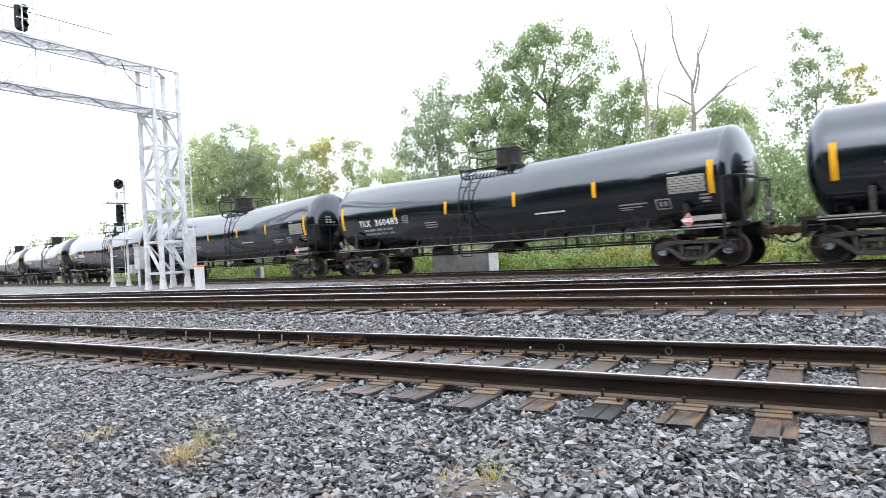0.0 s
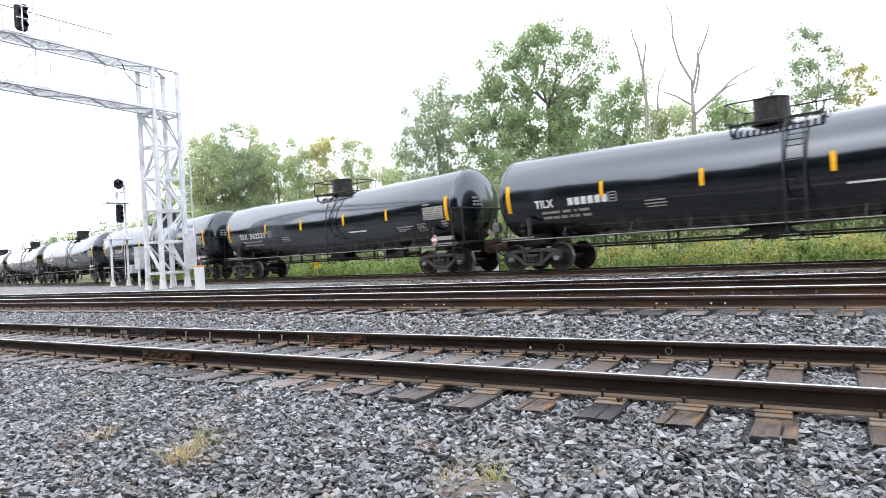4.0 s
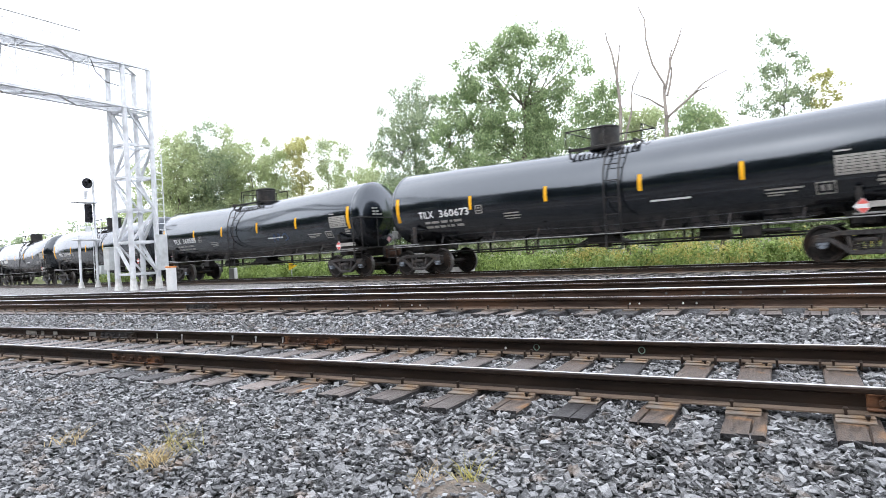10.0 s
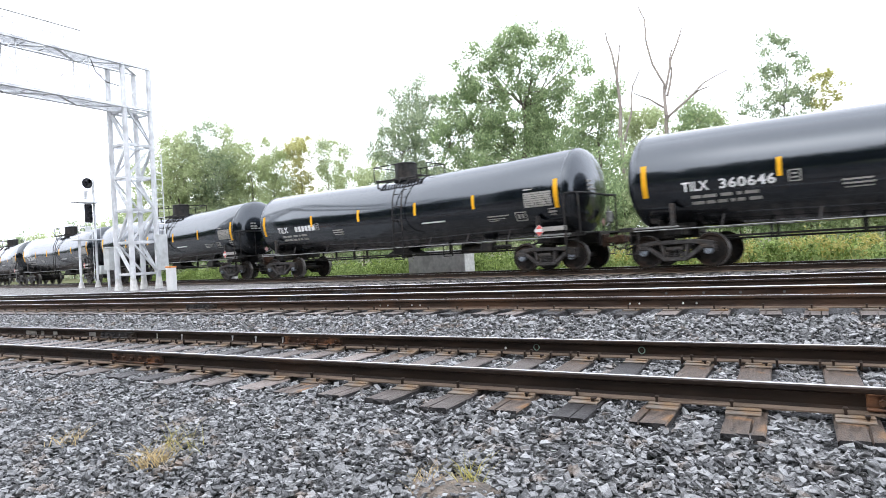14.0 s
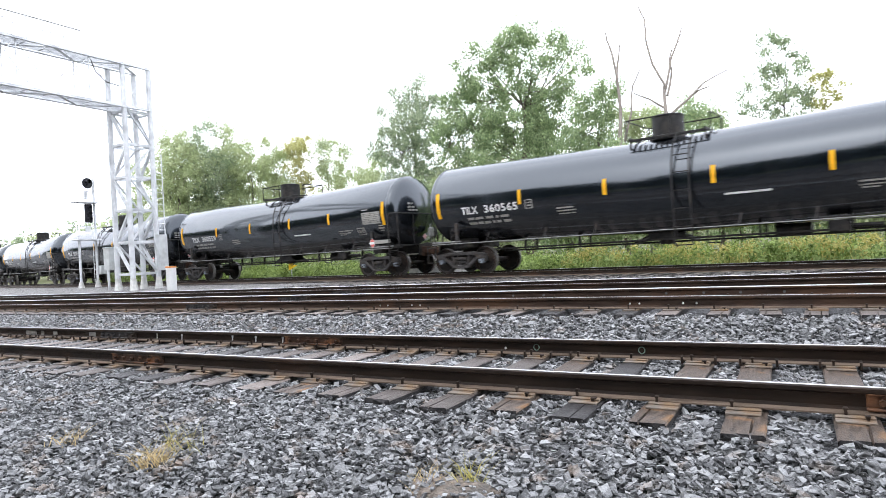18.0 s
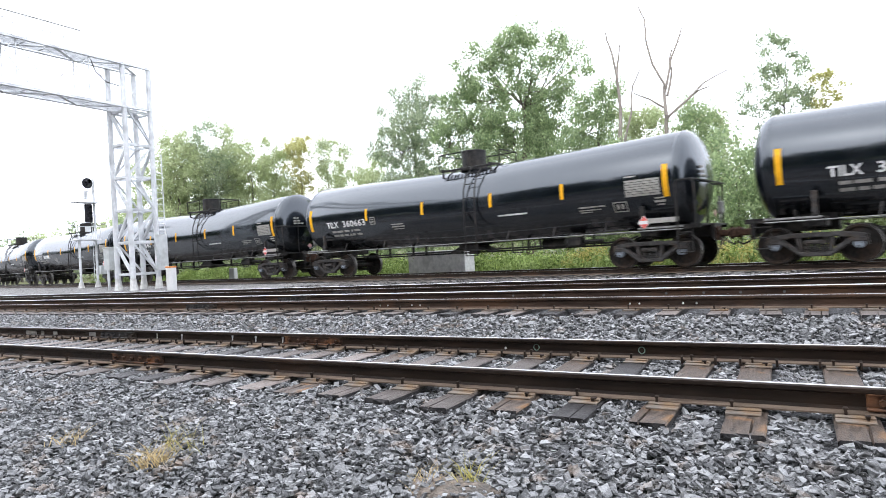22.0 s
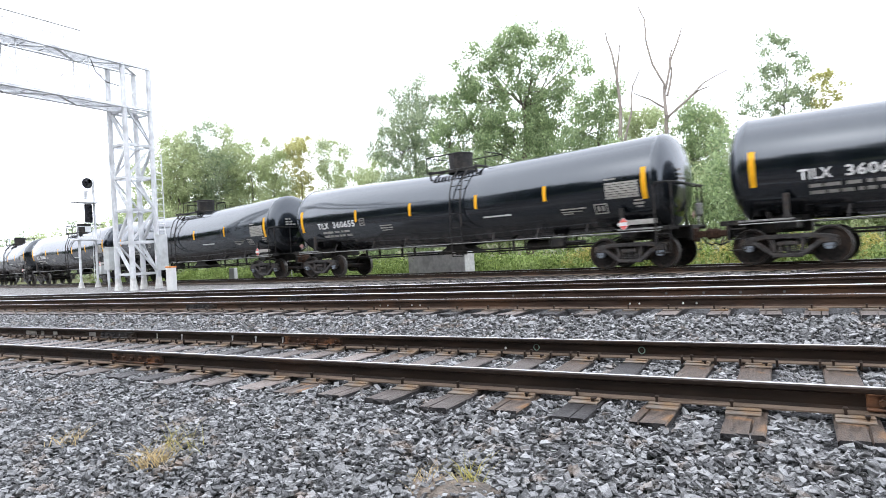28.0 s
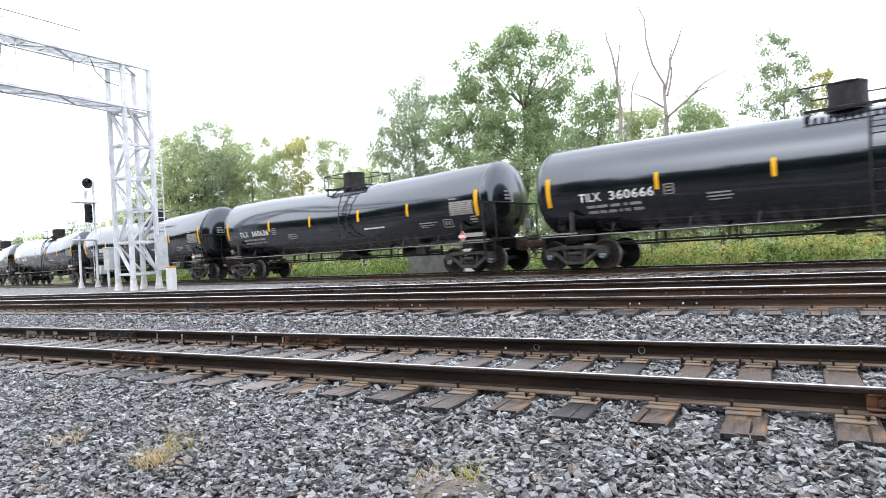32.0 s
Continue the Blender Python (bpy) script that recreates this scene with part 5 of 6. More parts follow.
def leaf_cloud(centres, radii, per, size, seed, droop=0.0):
    """Rhombic leaves gathered round clump centres, facing every way."""
    rng = np.random.RandomState(seed)
    c = np.repeat(np.array(centres), per, 0)
    r = np.repeat(np.array(radii), per)
    n = len(c)
    d = rng.normal(size=(n, 3))
    d /= np.linalg.norm(d, axis=1)[:, None]
    # most leaves crowd the clump, some straggle out of it
    reach = rng.uniform(0.1, 1.0, n) ** 0.6 * np.where(rng.uniform(0, 1, n) < 0.25, 1.7, 1.0)
    pos = c + d * (r * reach)[:, None]
    pos[:, 2] -= droop * r * rng.uniform(0, 1, n)
    u = rng.normal(size=(n, 3))
    u[:, 2] -= 0.6
    u /= np.linalg.norm(u, axis=1)[:, None]
    w = np.cross(u, rng.normal(size=(n, 3)))
    w /= np.linalg.norm(w, axis=1)[:, None]
    s = (size * rng.uniform(0.6, 1.4, n))[:, None]
    v = np.stack([pos - u * s, pos + w * s * 0.55, pos + u * s, pos - w * s * 0.55], 1).reshape(-1, 3)
    me = bpy.data.meshes.new("crown")
    me.vertices.add(n * 4)
    me.vertices.foreach_set("co", v.reshape(-1).astype(np.float32))
    me.loops.add(n * 4)
    me.loops.foreach_set("vertex_index", np.arange(n * 4, dtype=np.int32))
    me.polygons.add(n)
    me.polygons.foreach_set("loop_start", (np.arange(n) * 4).astype(np.int32))
    me.update(calc_edges=True)
    return me


VIEW_X = Vector((math.cos(radians(30)), math.sin(radians(30)), 0))
VIEW_Y = Vector((-VIEW_X.y, VIEW_X.x, 0))


def build_tree(x, y, lobes, leaf, label, seed, clump_r=0.5, per=110, size=0.075, trunk_r=0.22, holes=-0.2, bark=None):
    """lobes: (across, height, half width, half height, fullness) of the crown, in metres from the foot; boughs reach each lobe and end in leaf clumps."""
    rng = random.Random(seed)
    tree = thing("tree", pose(x, y, ground_height(x, y) - 0.05), label, "tree", "trees behind the line")
    verts, faces = [], []
    top = max(dz for _, dz, *_ in lobes)
    foot = Vector((0, 0, 0))
    fork = VIEW_X * (sum(l[0] for l in lobes) / len(lobes) * 0.5) + Vector((0, 0, top * 0.45))
    limb(verts, faces, foot, fork, trunk_r, trunk_r * 0.7, 8, 0.02, rng)
    crotch = fork + Vector((0, 0, top * 0.25))
    limb(verts, faces, fork, crotch, trunk_r * 0.7, trunk_r * 0.3, 7, 0.04, rng)
    centres, radii = [], []
    for dx, dz, w, h, full in lobes:
        w, h = w * 1.15 + 0.1, h * 1.15 + 0.1
        deep = rng.uniform(-0.5, 0.5) * min(w, 1.5)
        heart = VIEW_X * dx + VIEW_Y * deep + Vector((0, 0, dz))
        start = crotch if dz > crotch.z + 0.5 else fork if dz > fork.z + 0.3 else Vector((0, 0, dz * 0.6))
        limb(verts, faces, start, heart, trunk_r * 0.17, trunk_r * 0.06, 6, 0.12, rng)
        count = max(3, int(4.6 * full * w * h / clump_r ** 2))
        for _ in range(count):
            while True:
                p = Vector((rng.uniform(-1, 1), rng.uniform(-1, 1), rng.uniform(-1, 1)))
                if p.length < 1:
                    break
            c = heart + VIEW_X * (p.x * w) + VIEW_Y * (p.y * (0.5 * w + 0.3)) + Vector((0, 0, p.z * h))
            if noise.noise((c.x * 0.95 + seed, c.y * 0.95, c.z * 0.95)) < holes - 0.15 * (full - 0.7):
                continue
            centres.append(c[:])
            radii.append(clump_r * rng.uniform(0.6, 1.3))
            if rng.random() < 0.4:
                limb(verts, faces, heart + (c - heart) * 0.1, c, trunk_r * 0.09, trunk_r * 0.03, 4, 0.1, rng)
    ob = new("trunk", raw("trunk", verts, faces))
    ob.data.materials.append(bark or M_BARK)
    ob.parent = tree
    part("crown", leaf_cloud(centres, radii, per, size, seed), leaf, tree)
    return tree


def rounded(h, w, full=0.9):
    """Lobes of an ordinary rounded crown."""
    return [(0, h * 0.66, w, h * 0.30, full), (-w * 0.55, h * 0.42, w * 0.85, h * 0.26, full), (w * 0.55, h * 0.40, w * 0.85, h * 0.26, full)]


def bough(verts, faces, pts, r0, r1, rng):
    """A crooked bare bough along (across, height) points, with twigs."""
    ps = [VIEW_X * a + VIEW_Y * rng.uniform(-0.15, 0.15) + Vector((0, 0, z)) for a, z in pts]
    n = len(ps) - 1
    for i, (a, b) in enumerate(zip(ps, ps[1:])):
        limb(verts, faces, a, b, r0 + (r1 - r0) * i / n, r0 + (r1 - r0) * (i + 1) / n, 6, 0.03, rng)
        if i and r0 < 0.08:
            for _ in range(2):
                p = a + (b - a) * rng.uniform(0.2, 0.95)
                q = p + VIEW_X * rng.uniform(-0.45, 0.45) + VIEW_Y * rng.uniform(-0.4, 0.4) + Vector((0, 0, rng.uniform(0.1, 0.6)))
                limb(verts, faces, p, q, 0.014, 0.005, 4, 0.1, rng)


def dead_tree(x, y, trunk, boughs, label, seed):
    rng = random.Random(seed)
    tree = thing("dead_tree", pose(x, y, ground_height(x, y) - 0.05), label, "tree", "trees behind the line")
    verts, faces = [], []
    bough(verts, faces, trunk, 0.15, 0.08, rng)
    for pts in boughs:
        bough(verts, faces, pts, 0.075, 0.024, rng)
    ob = new("trunk", raw("trunk", verts, faces))
    ob.data.materials.append(M_DEADWOOD)
    ob.parent = tree


def plant_trees():
    olive, pale = "rounded leafy tree in soft olive green", "slender pale tree turning yellow"
    build_tree(-44.9, 34, [(-0.1, 11.4, 1.2, 1.3, 1), (0.7, 9.5, 1.8, 1.9, 1.1), (-0.8, 8.0, 1.2, 1.7, 1), (0.5, 5.3, 2.1, 2.4, 0.9)], L_LIGHT, olive, 100, 0.55, 82, 0.095)
    build_tree(-43.5, 36, [(0.0, 12.6, 0.9, 0.7, 0.8), (-0.9, 10.8, 1.3, 1.4, 1.1), (0.5, 8.6, 1.9, 1.9, 1.1), (-0.2, 5.2, 2.2, 2.2, 0.9)], L_BLUE, olive, 101, 0.55, 82, 0.095)
    build_tree(-42.0, 37, [(-0.5, 11.9, 1.1, 0.9, 0.9), (-0.1, 10.2, 1.4, 1.4, 1.1), (-0.4, 8.1, 1.4, 1.4, 1), (0.1, 5.1, 1.9, 2.2, 0.9)], L_LIGHT, olive, 102, 0.55, 82, 0.095)
    build_tree(-40.6, 38, [(-0.3, 10.8, 0.9, 1.0, 0.7), (0.7, 10.2, 0.8, 0.9, 0.6), (-0.2, 8.9, 1.5, 1.5, 1), (0.4, 7.0, 1.8, 1.5, 1), (0.3, 4.5, 1.5, 1.9, 0.8)], L_LIGHT, olive, 103, 0.55, 82, 0.095)
    build_tree(-47.5, 34, rounded(11.5, 2.2), L_LIGHT, olive, 104, 0.65, 64, 0.115)
    build_tree(-37.7, 38, [(-0.5, 10.8, 0.8, 0.7, 0.7), (0.0, 9.1, 1.3, 1.4, 1.0), (-1.0, 9.4, 0.8, 1.0, 0.7), (-0.3, 7.0, 1.7, 1.2, 1), (-0.2, 4.4, 1.6, 1.9, 0.8)], L_LIGHT, pale, 120, 0.5, 95, 0.085, 0.13)
    build_tree(-35.7, 39, [(-0.1, 10.9, 0.8, 0.7, 0.7), (-0.2, 9.7, 0.9, 1.2, 0.9), (-0.1, 7.5, 0.8, 1.2, 0.7), (0.0, 4.7, 1.4, 1.9, 0.7)], L_YELLOW, pale, 121, 0.46, 90, 0.085, 0.13)
    build_tree(-33.8, 40, [(-0.1, 10.8, 0.8, 0.6, 0.9), (-0.4, 9.5, 0.8, 1.2, 0.8), (0.2, 8.3, 1.3, 0.9, 0.8), (0.3, 5.0, 1.4, 2.1, 0.8)], L_LIGHT, pale, 122, 0.42, 60, 0.08, 0.10)
    build_tree(-31.9, 40, [(-0.1, 9.3, 0.6, 0.9, 0.8), (-0.4, 7.7, 1.0, 0.8, 0.9), (0.2, 4.9, 1.4, 2.1, 0.8)], L_LIGHT, pale, 123, 0.42, 65, 0.08, 0.10)
    build_tree(-29.1, 40, [(-1.0, 8.3, 0.4, 0.5, 0.4), (-0.3, 7.6, 1.1, 0.7, 0.8), (0.4, 8.5, 0.6, 0.6, 0.5), (-0.2, 6.5, 1.3, 0.9, 1), (-0.1, 3.8, 1.8, 1.8, 0.9)], L_LIGHT, olive, 124, 0.46, 85, 0.085, 0.14)
    build_tree(-22.1, 35.7, [(0.0, 12.7, 0.4, 0.5, 0.7), (-1.2, 12.0, 0.6, 0.7, 0.6), (0.9, 11.5, 0.5, 0.8, 0.6), (-0.1, 11.2, 1.2, 0.9, 0.8), (-1.9, 10.8, 0.8, 0.4, 0.5), (-0.4, 9.7, 1.8, 1.1, 0.9), (-2.0, 9.6, 0.9, 0.4, 0.6), (-0.9, 8.2, 2.2, 1.1, 1), (-0.2, 5.9, 2.3, 1.5, 1)],
               L_BLUE, "feathery blue-green tree with a pointed crown", 140, 0.40, 75, 0.072, 0.2, -0.3)
    build_tree(-14.2, 35.3, [(0.2, 14.0, 1.2, 0.7, 0.9), (2.1, 14.0, 0.7, 0.4, 0.8), (-1.0, 13.3, 1.0, 0.8, 1), (-2.9, 13.2, 0.5, 0.6, 0.8), (-3.3, 11.7, 0.9, 1.0, 0.9), (-4.0, 9.8, 0.9, 1.2, 0.9), (-1.9, 12.3, 1.0, 0.8, 0.8), (-0.1, 12.2, 1.2, 1.0, 0.55),
                             (1.8, 12.5, 0.9, 0.9, 0.65), (3.1, 13.2, 0.5, 0.4, 0.6), (3.5, 12.2, 0.5, 0.3, 0.6), (3.9, 11.6, 0.3, 0.2, 0.6), (-2.0, 10.3, 1.3, 1.0, 0.9), (0.1, 10.5, 1.3, 1.2, 0.7), (1.2, 9.4, 1.1, 1.3, 1), (2.5, 10.8, 0.7, 0.8, 0.65), (-3.0, 8.3, 1.4, 1.3, 1.1),
                             (-1.0, 8.2, 1.6, 1.3, 1.1), (1.0, 7.7, 1.4, 1.3, 1.1), (-4.5, 8.0, 1.0, 1.3, 1), (2.6, 8.8, 0.5, 0.8, 0.5), (-1.2, 5.5, 3.1, 1.5, 0.9)], L_OAK,
               "tall spreading oak with an open green crown", 150, 0.46, 96, 0.08, 0.34)
    # wood beside and behind the oak
    mid = "dense mid-green tree in the wood"
    build_tree(-11.5, 41, [(0.1, 10.4, 1.4, 1.1, 0.9), (1.1, 11.1, 0.8, 0.6, 0.8), (-0.4, 8.5, 1.8, 1.4, 1), (0.0, 5.5, 1.9, 1.9, 0.9)], L_OAK, mid, 160, 0.5, 105, 0.08)
    build_tree(-8.4, 42, [(0.3, 8.9, 1.6, 0.7, 1), (-1.0, 9.1, 1.0, 0.6, 1), (0.0, 6.9, 1.8, 1.4, 1), (0.2, 4.2, 1.7, 1.7, 0.9)], L_LIGHT, mid, 161, 0.5, 105, 0.08)
    build_tree(-6.0, 43, [(0.0, 9.3, 0.9, 0.5, 0.9), (0.1, 8.5, 1.6, 0.6, 1), (0.1, 6.6, 1.5, 1.5, 1), (0.1, 4.0, 1.5, 1.6, 0.9)], L_OAK, mid, 162, 0.5, 105, 0.08)
    build_tree(-4.4, 43, [(-0.4, 8.5, 0.9, 0.4, 0.9), (0.5, 8.2, 0.6, 0.3, 0.7), (0.0, 6.4, 1.3, 1.4, 1), (0.0, 3.8, 1.4, 1.6, 0.9)], L_LIGHT, mid, 163, 0.5, 105, 0.08)
    for i, (x, y, h, w) in enumerate(((-18.0, 39.0, 9.5, 2.6), (-14.0, 42.0, 8.5, 2.8), (-24.5, 40.0, 7.5, 2.4), (-1.5, 43.0, 7.0, 2.2), (2.5, 42.5, 6.5, 2.2))):
        build_tree(x, y, rounded(h, w), L_OAK if i % 2 else L_LIGHT, mid, 165 + i, 0.6, 64, 0.105)
    # understorey close to the bank
    for i, (x, y, h) in enumerate(((-44.0, 31.5, 6.0), (-39.5, 32.5, 5.5), (-35.0, 33.5, 5.6), (-31.0, 34.5, 5.2), (-49.0, 31.5, 6.0), (-19.5, 33.0, 6.0), (-16.0, 32.0, 5.0), (-11.0, 32.5, 5.6), (-8.0, 33.0, 6.4), (-5.4, 32.5, 5.6), (-2.6, 33.5, 6.4), (0.4, 34.0, 5.6), (3.2, 33.5, 6.0), (6.0, 34, 6.5), (-22.0, 33.5, 6.2), (-18.0, 33.5, 6.8), (-27.5, 36.0, 5.5))):
        build_tree(x, y, rounded(h, 1.8, 1.0), (L_LIGHT, L_OAK, L_OAK)[i % 3], "young bushy tree at the wood's edge", 180 + i, 0.55, 60, 0.09, 0.09)
    # open-crowned tree with a yellow bough
    build_tree(-0.3, 36, [(-0.7, 10.7, 0.4, 0.5, 0.3), (-0.1, 10.4, 0.5, 0.7, 0.32), (-1.2, 9.8, 0.3, 0.4, 0.3), (-0.5, 9.2, 0.6, 0.6, 0.38), (0.7, 9.5, 0.5, 0.4, 0.35), (0.5, 8.4, 0.7, 0.5, 0.4), (-0.6, 8.0, 0.7, 0.5, 0.4), (-2.1, 8.5, 0.3, 0.2, 0.4), (-1.6, 7.6, 0.7, 0.3, 0.45), (1.3, 7.8, 0.6, 0.4, 0.4), (-0.2, 6.3, 1.1, 1.0, 0.5)],
               L_BLUE, "open-crowned grey-green tree behind the bank", 200, 0.30, 62, 0.072, 0.12, -0.6)
    build_tree(1.1, 36, [(0.3, 8.6, 0.4, 0.4, 0.5), (0.6, 8.1, 0.4, 0.4, 0.45), (0.2, 6.9, 0.6, 0.7, 0.4)], L_YELLOW, "small tree with leaves turned yellow", 201, 0.30, 56, 0.072, 0.08, -0.6)
    build_tree(4.6, 36.5, [(0.0, 5.0, 1.6, 1.4, 0.7), (0.6, 3.0, 1.8, 1.6, 0.8)], L_BLUE, "grey-green tree at the wood's edge", 202, 0.4, 70, 0.09, 0.14)
    dead_tree(-8.5, 35.0, ((0.06, 0), (0.02, 7.1), (0.02, 10.3)), (((0.02, 10.2), (-0.19, 11.5), (-0.42, 12.45), (-0.51, 13.0)), ((0.02, 10.2), (0.22, 11.6), (0.29, 12.2)), ((0.17, 6.4), (0.73, 8.4), (0.91, 9.9), (1.34, 10.8))), "bare bleached dead tree with upright forks", 210)
    dead_tree(-6.0, 35.6, ((0, 0), (-0.11, 6.8), (-0.14, 7.9), (-0.07, 9.6)), (((-0.07, 9.5), (-0.67, 10.8), (-0.97, 12.15), (-0.96, 13.3), (-1.26, 14.0)), ((-0.01, 9.0), (0.38, 10.4), (0.29, 11.0), (0.45, 11.6)), ((-0.06, 9.25), (0.29, 11.0), (0.78, 12.0), (1.0, 12.65)),
              ((-0.02, 7.8), (1.05, 8.7), (2.03, 9.6), (3.3, 10.2)), ((1.25, 8.9), (1.73, 9.2), (2.36, 9.4)), ((-0.11, 8.3), (-0.94, 8.9), (-1.84, 9.3))), "tall bare dead tree with spreading boughs", 211)
    # far hazy wood along the line, the haze only in its leaf colours
    for i in range(16):
        x = -150 + i * 6.2
        y = 66 - i * 0.9 + (i % 3) * 2.5
        build_tree(x, y, rounded(8.0 + (i * 37 % 11) * 0.25, 3.2, 0.7), L_BLUE if i % 2 else L_LIGHT, "distant hazy tree along the line", 220 + i, 1.2, 40, 0.3)
    # unseen wood across the tracks, behind the viewer, added for the tanks to mirror
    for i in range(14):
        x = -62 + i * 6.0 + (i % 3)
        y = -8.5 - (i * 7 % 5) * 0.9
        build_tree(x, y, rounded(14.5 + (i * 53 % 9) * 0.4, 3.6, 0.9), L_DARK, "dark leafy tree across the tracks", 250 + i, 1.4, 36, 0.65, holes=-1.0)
    # more unseen trees, added to darken what the far tanks mirror
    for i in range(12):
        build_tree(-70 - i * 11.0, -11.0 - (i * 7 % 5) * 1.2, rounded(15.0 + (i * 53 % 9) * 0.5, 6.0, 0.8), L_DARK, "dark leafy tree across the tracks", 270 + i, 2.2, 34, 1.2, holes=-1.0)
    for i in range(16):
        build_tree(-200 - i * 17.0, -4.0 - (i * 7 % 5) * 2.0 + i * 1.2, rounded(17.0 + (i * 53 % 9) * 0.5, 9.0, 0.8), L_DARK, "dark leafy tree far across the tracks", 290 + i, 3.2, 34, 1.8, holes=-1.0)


plant_trees()

# ---------------------------------------------------------------- weeds and grass


def blade_field(name, spots, height, lean, width, mat, label, seed, category="weeds"):
    """Thin bent blades rising from spots."""
    rng = np.random.RandomState(seed)
    n = len(spots)
    h = height * rng.uniform(0.45, 1.25, n)
    a = rng.uniform(0, 2 * np.pi, n)
    tip = np.stack([np.cos(a) * lean * h * rng.uniform(0.2, 1, n), np.sin(a) * lean * h * rng.uniform(0.2, 1, n), h], 1)
    side = np.stack([-np.sin(a + 1), np.cos(a + 1), np.zeros(n)], 1) * (width * rng.uniform(0.6, 1.4, n))[:, None]
    mid = tip * np.array([0.35, 0.35, 0.6])
    v = np.stack([spots - side, spots + side, spots + mid + side * 0.7, spots + tip, spots + mid - side * 0.7], 1)
    me = bpy.data.meshes.new(name)
    me.vertices.add(n * 5)
    me.vertices.foreach_set("co", v.reshape(-1).astype(np.float32))
    me.loops.add(n * 5)
    me.loops.foreach_set("vertex_index", np.arange(n * 5, dtype=np.int32))
    me.polygons.add(n)
    me.polygons.foreach_set("loop_start", (np.arange(n) * 5).astype(np.int32))
    me.update(calc_edges=True)
    me.materials.append(mat)
    return tagged(new(name, me), label, category, kind="stuff")


def bank_spots(n, d0, d1, s0, s1, seed, clump=0.0):
    rng = np.random.RandomState(seed)
    d, s = rng.uniform(d0, d1, n), rng.uniform(s0, s1, n)
    if clump:
        keep = np.array([noise.noise((a * 0.35, b * 0.5, seed)) > clump for a, b in zip(s, d)])
        d, s = d[keep], s[keep]
    d = d + np.array([swerve(a) for a in s])
    x = LINE_N.x * (LINE_DIST + d) + LINE_U.x * s
    y = LINE_N.y * (LINE_DIST + d) + LINE_U.y * s
    return np.array([(a, b, ground_height(a, b) - 0.02) for a, b in zip(x, y)])


def plant_weeds():
    blade_field("grass", bank_spots(9000, 2.2, 9.0, -60, 14, 31, -0.1), 0.34, 0.7, 0.02, L_WEED, "rank green grass on the bank", 31)
    blade_field("grass", bank_spots(5000, 2.8, 7.5, -7, 14, 32, 0.05), 0.8, 0.35, 0.014, L_GOLD, "tall straw-yellow weeds on the bank", 32)
    spots = bank_spots(1100, 2.8, 9.5, -60, 14, 33)
    rng = random.Random(3)
    spots[:, 2] += [rng.uniform(0.2, 1.0) for _ in spots]
    ob = new("weeds", leaf_cloud(spots, [rng.uniform(0.2, 0.5) for _ in spots], 55, 0.06, 33))
    ob.data.materials.append(L_WEED)
    tagged(ob, "leafy green weeds and brambles below the trees", "weeds", kind="stuff")
    # knee-high shrubs in separate mounds
    rng = random.Random(8)
    spots = []
    for c in bank_spots(360, 2.9, 6.8, -48, 14, 35):
        r, top = rng.uniform(0.35, 0.8), rng.uniform(0.35, 0.95)
        for _ in range(9):
            spots.append((c[0] + rng.gauss(0, r * 0.6), c[1] + rng.gauss(0, r * 0.6), c[2] + 0.1 + top * rng.random()))
    ob = new("shrubs", leaf_cloud(spots, [rng.uniform(0.14, 0.34) for _ in spots], 36, 0.07, 35))
    ob.data.materials.append(L_SHRUB)
    tagged(ob, "mounded pale green shrubs along the bank", "shrubs", kind="stuff")
    spots = bank_spots(260, 3.0, 6.5, -12, 14, 34)
    spots[:, 2] += [rng.uniform(0.5, 1.1) for _ in spots]
    ob = new("weeds", leaf_cloud(spots, [rng.uniform(0.15, 0.35) for _ in spots], 60, 0.045, 34))
    ob.data.materials.append(L_GOLD)
    tagged(ob, "yellowing goldenrod on the bank", "weeds", kind="stuff")


plant_weeds()


def grass_tuft(x, y, r, n, height, mat, label, seed):
    rng = np.random.RandomState(seed)
    spots = np.column_stack([x + rng.normal(0, r, n), y + rng.normal(0, r, n), np.full(n, ground_height(x, y) + 0.01)])
    tuft = blade_field("grass_tuft", spots, height, 2.0, 0.0030, mat, label, seed, "grass")
    tuft["kind"] = ""
    del tuft["kind"]
    tuft["group"] = "tufts in the stone"



def sand_patch(x, y, r, label):
    """A low scatter of dirt washed over the stones."""
    rng = random.Random(4)
    verts, faces = [(0, 0, 0.03)], []
    rings, seg = 5, 30
    for k in range(1, rings + 1):
        for i in range(seg):
            a = 2 * math.pi * i / seg
            q = r * k / rings * (1 + 0.35 * noise.noise((math.cos(a) * 1.7, math.sin(a) * 1.7, 2.0)))
            h = 0.03 * (1 - (k / rings) ** 2) - 0.02 * (k == rings) + 0.012 * noise.noise((q * math.cos(a) * 14, q * math.sin(a) * 14, 7.0))
            verts.append((q * math.cos(a) * 1.4, q * math.sin(a) * 0.8, h))
    faces += [(0, 1 + i, 1 + (i + 1) % seg) for i in range(seg)]
    for k in range(rings - 1):
        for i in range(seg):
            j = (i + 1) % seg
            a = 1 + k * seg
            faces.append((a + i, a + seg + i, a + seg + j, a + j))
    ob = new("dirt_patch", raw("dirt_patch", verts, faces))
    ob.data.materials.append(M_SAND)
    ob.location = (x, y, ground_height(x, y) + 0.012)
    tagged(ob, label, "dirt", kind="stuff")


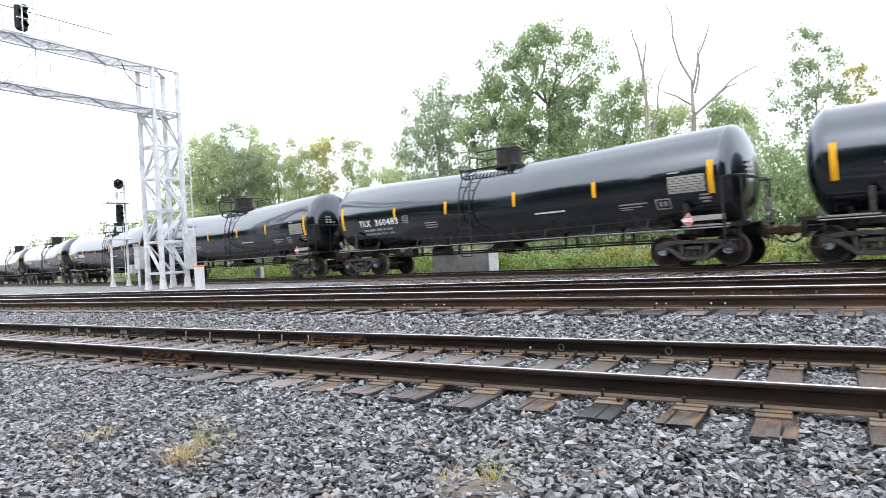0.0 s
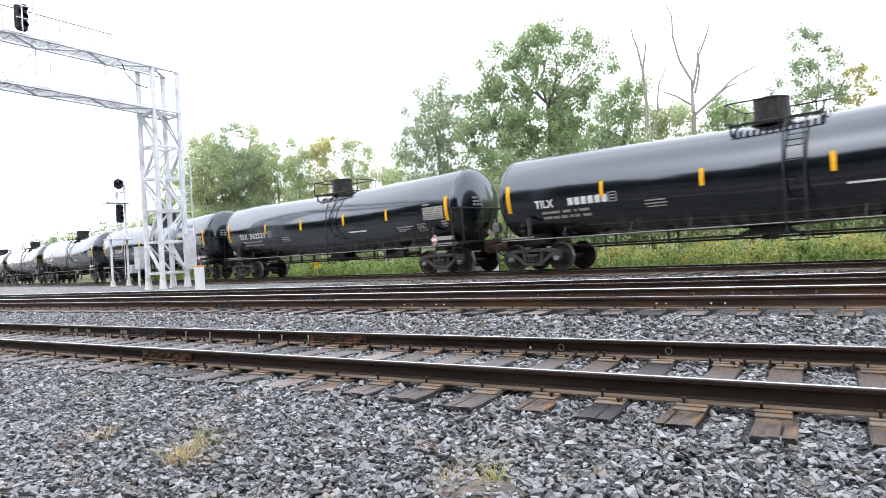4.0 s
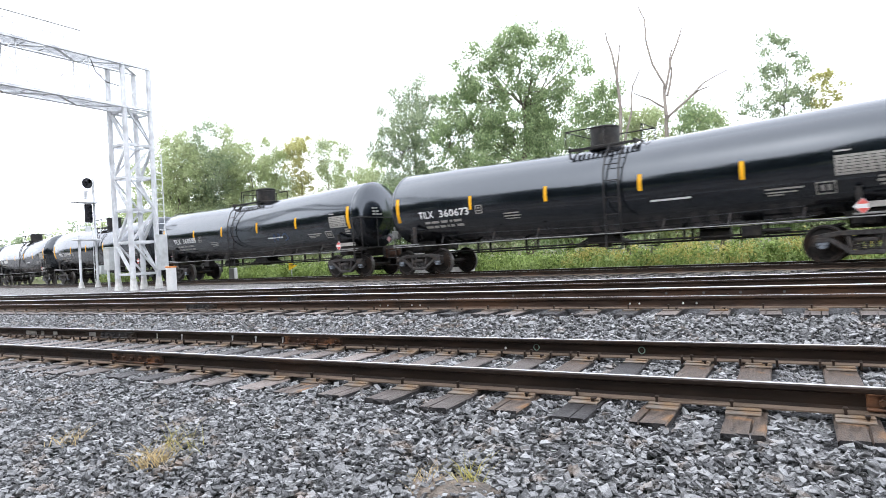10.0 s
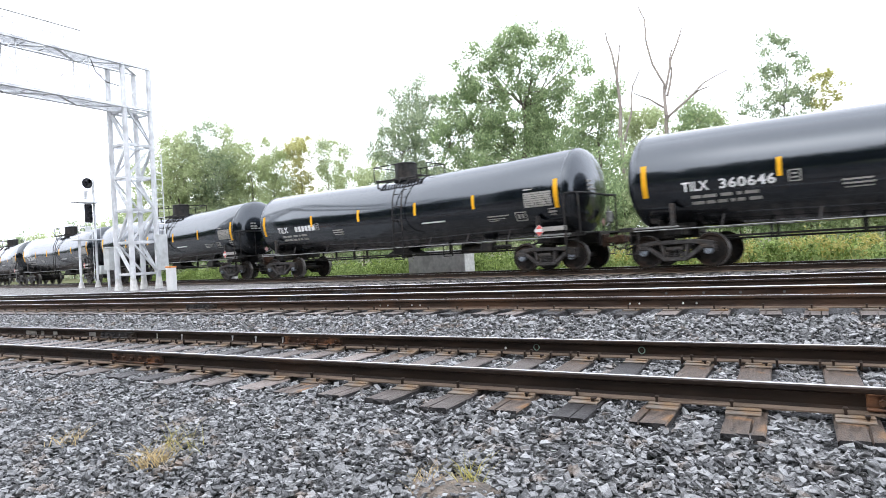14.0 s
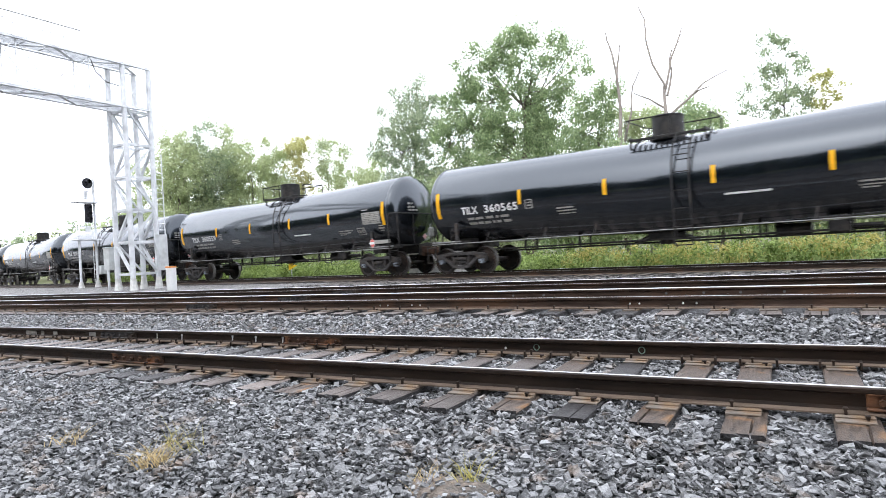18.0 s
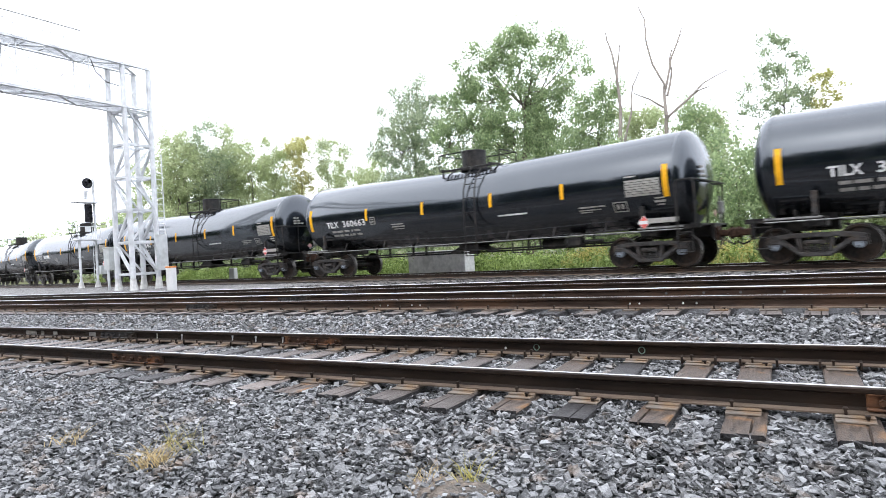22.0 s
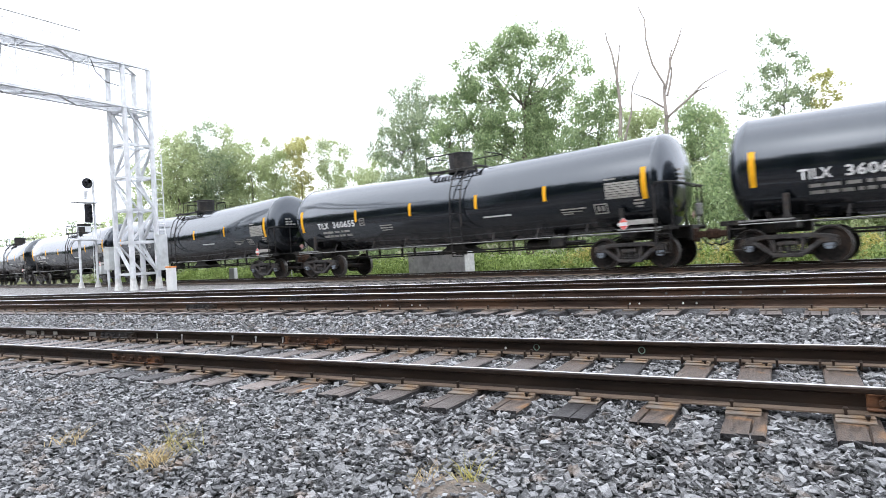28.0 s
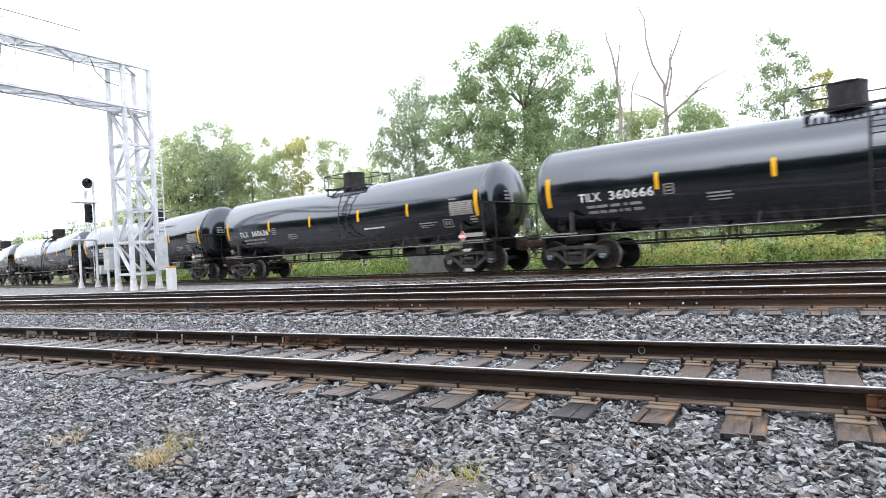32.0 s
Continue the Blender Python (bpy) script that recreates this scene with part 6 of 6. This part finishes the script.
sand_patch(-1.60, 2.72, 0.20, "patch of tan sandy dirt among the stones")
grass_tuft(-3.50, 2.36, 0.045, 95, 0.17, L_STRAW, "dry straw-coloured grass tuft in the stones", 1)
grass_tuft(-3.55, 2.60, 0.09, 36, 0.20, L_GOLD, "thin greenish grass tuft in the stones", 2)
grass_tuft(-4.58, 2.48, 0.05, 45, 0.11, L_STRAW, "small withered grass tuft in the stones", 3)
grass_tuft(-1.54, 2.80, 0.035, 40, 0.13, L_GOLD, "thin green and straw grass tuft in the stones", 4)
grass_tuft(-1.74, 2.72, 0.05, 40, 0.10, L_STRAW, "withered grass tuft in the stones", 5)

# ---------------------------------------------------------------- movement


# small surges of the train about its steady gain of speed: seconds, metres ahead
SURGE = ((0, -0.08), (1, 0.0), (3, 0.0), (6, 0.03), (8, 0.07), (9, 0.18), (10, 0.22), (11, 0.16), (12, -0.2), (14, -0.15), (17, -0.09), (18, -0.04), (25, -0.04), (28, 0.03), (29, 0.08), (30, 0.03), (32, 0.0))


def train_at(t):
    """How far the middle of the first lettered car has come along its track, t seconds from the start."""
    return -12.989 + 11.0336 * t + 0.016247 * t * t + float(np.interp(t, [a for a, _ in SURGE], [b for _, b in SURGE]))


def motions():
    for k, car in enumerate(TRAIN):
        rows = []
        for i in range(65):
            t = i * 0.5
            s = train_at(t) - (k - 1) * PITCH
            a, b = line_point(s - 6.93), line_point(s + 6.93)
            c, d = (a + b) / 2, b - a
            rows.append((t, pose(c.x, c.y, c.z, 0, 0, math.degrees(math.atan2(d.y, d.x)))))
        walk(car, rows)
    # all wheels turn alike: the front and rear wheelset of one truck are keyed, the others share those keys
    sets = [[], []]
    for car in TRAIN:
        for truck in car.children:
            if truck.name.startswith("truck"):
                for w in truck.children:
                    if w.name.startswith("wheelset"):
                        sets[w.location.x > 0].append(w)
    for group in sets:
        lead = group[0]
        x = lead.location.x
        walk(lead, [(f / FPS, pose(x, 0, WHEEL_R, 0, math.degrees((train_at(f / FPS) - train_at(0)) / WHEEL_R), 0)) for f in range(32 * FPS + 1)])
        for w in group[1:]:
            w.rotation_mode = "QUATERNION"
            keys = w.animation_data_create()
            keys.action = lead.animation_data.action
            keys.action_slot = lead.animation_data.action_slot


motions()
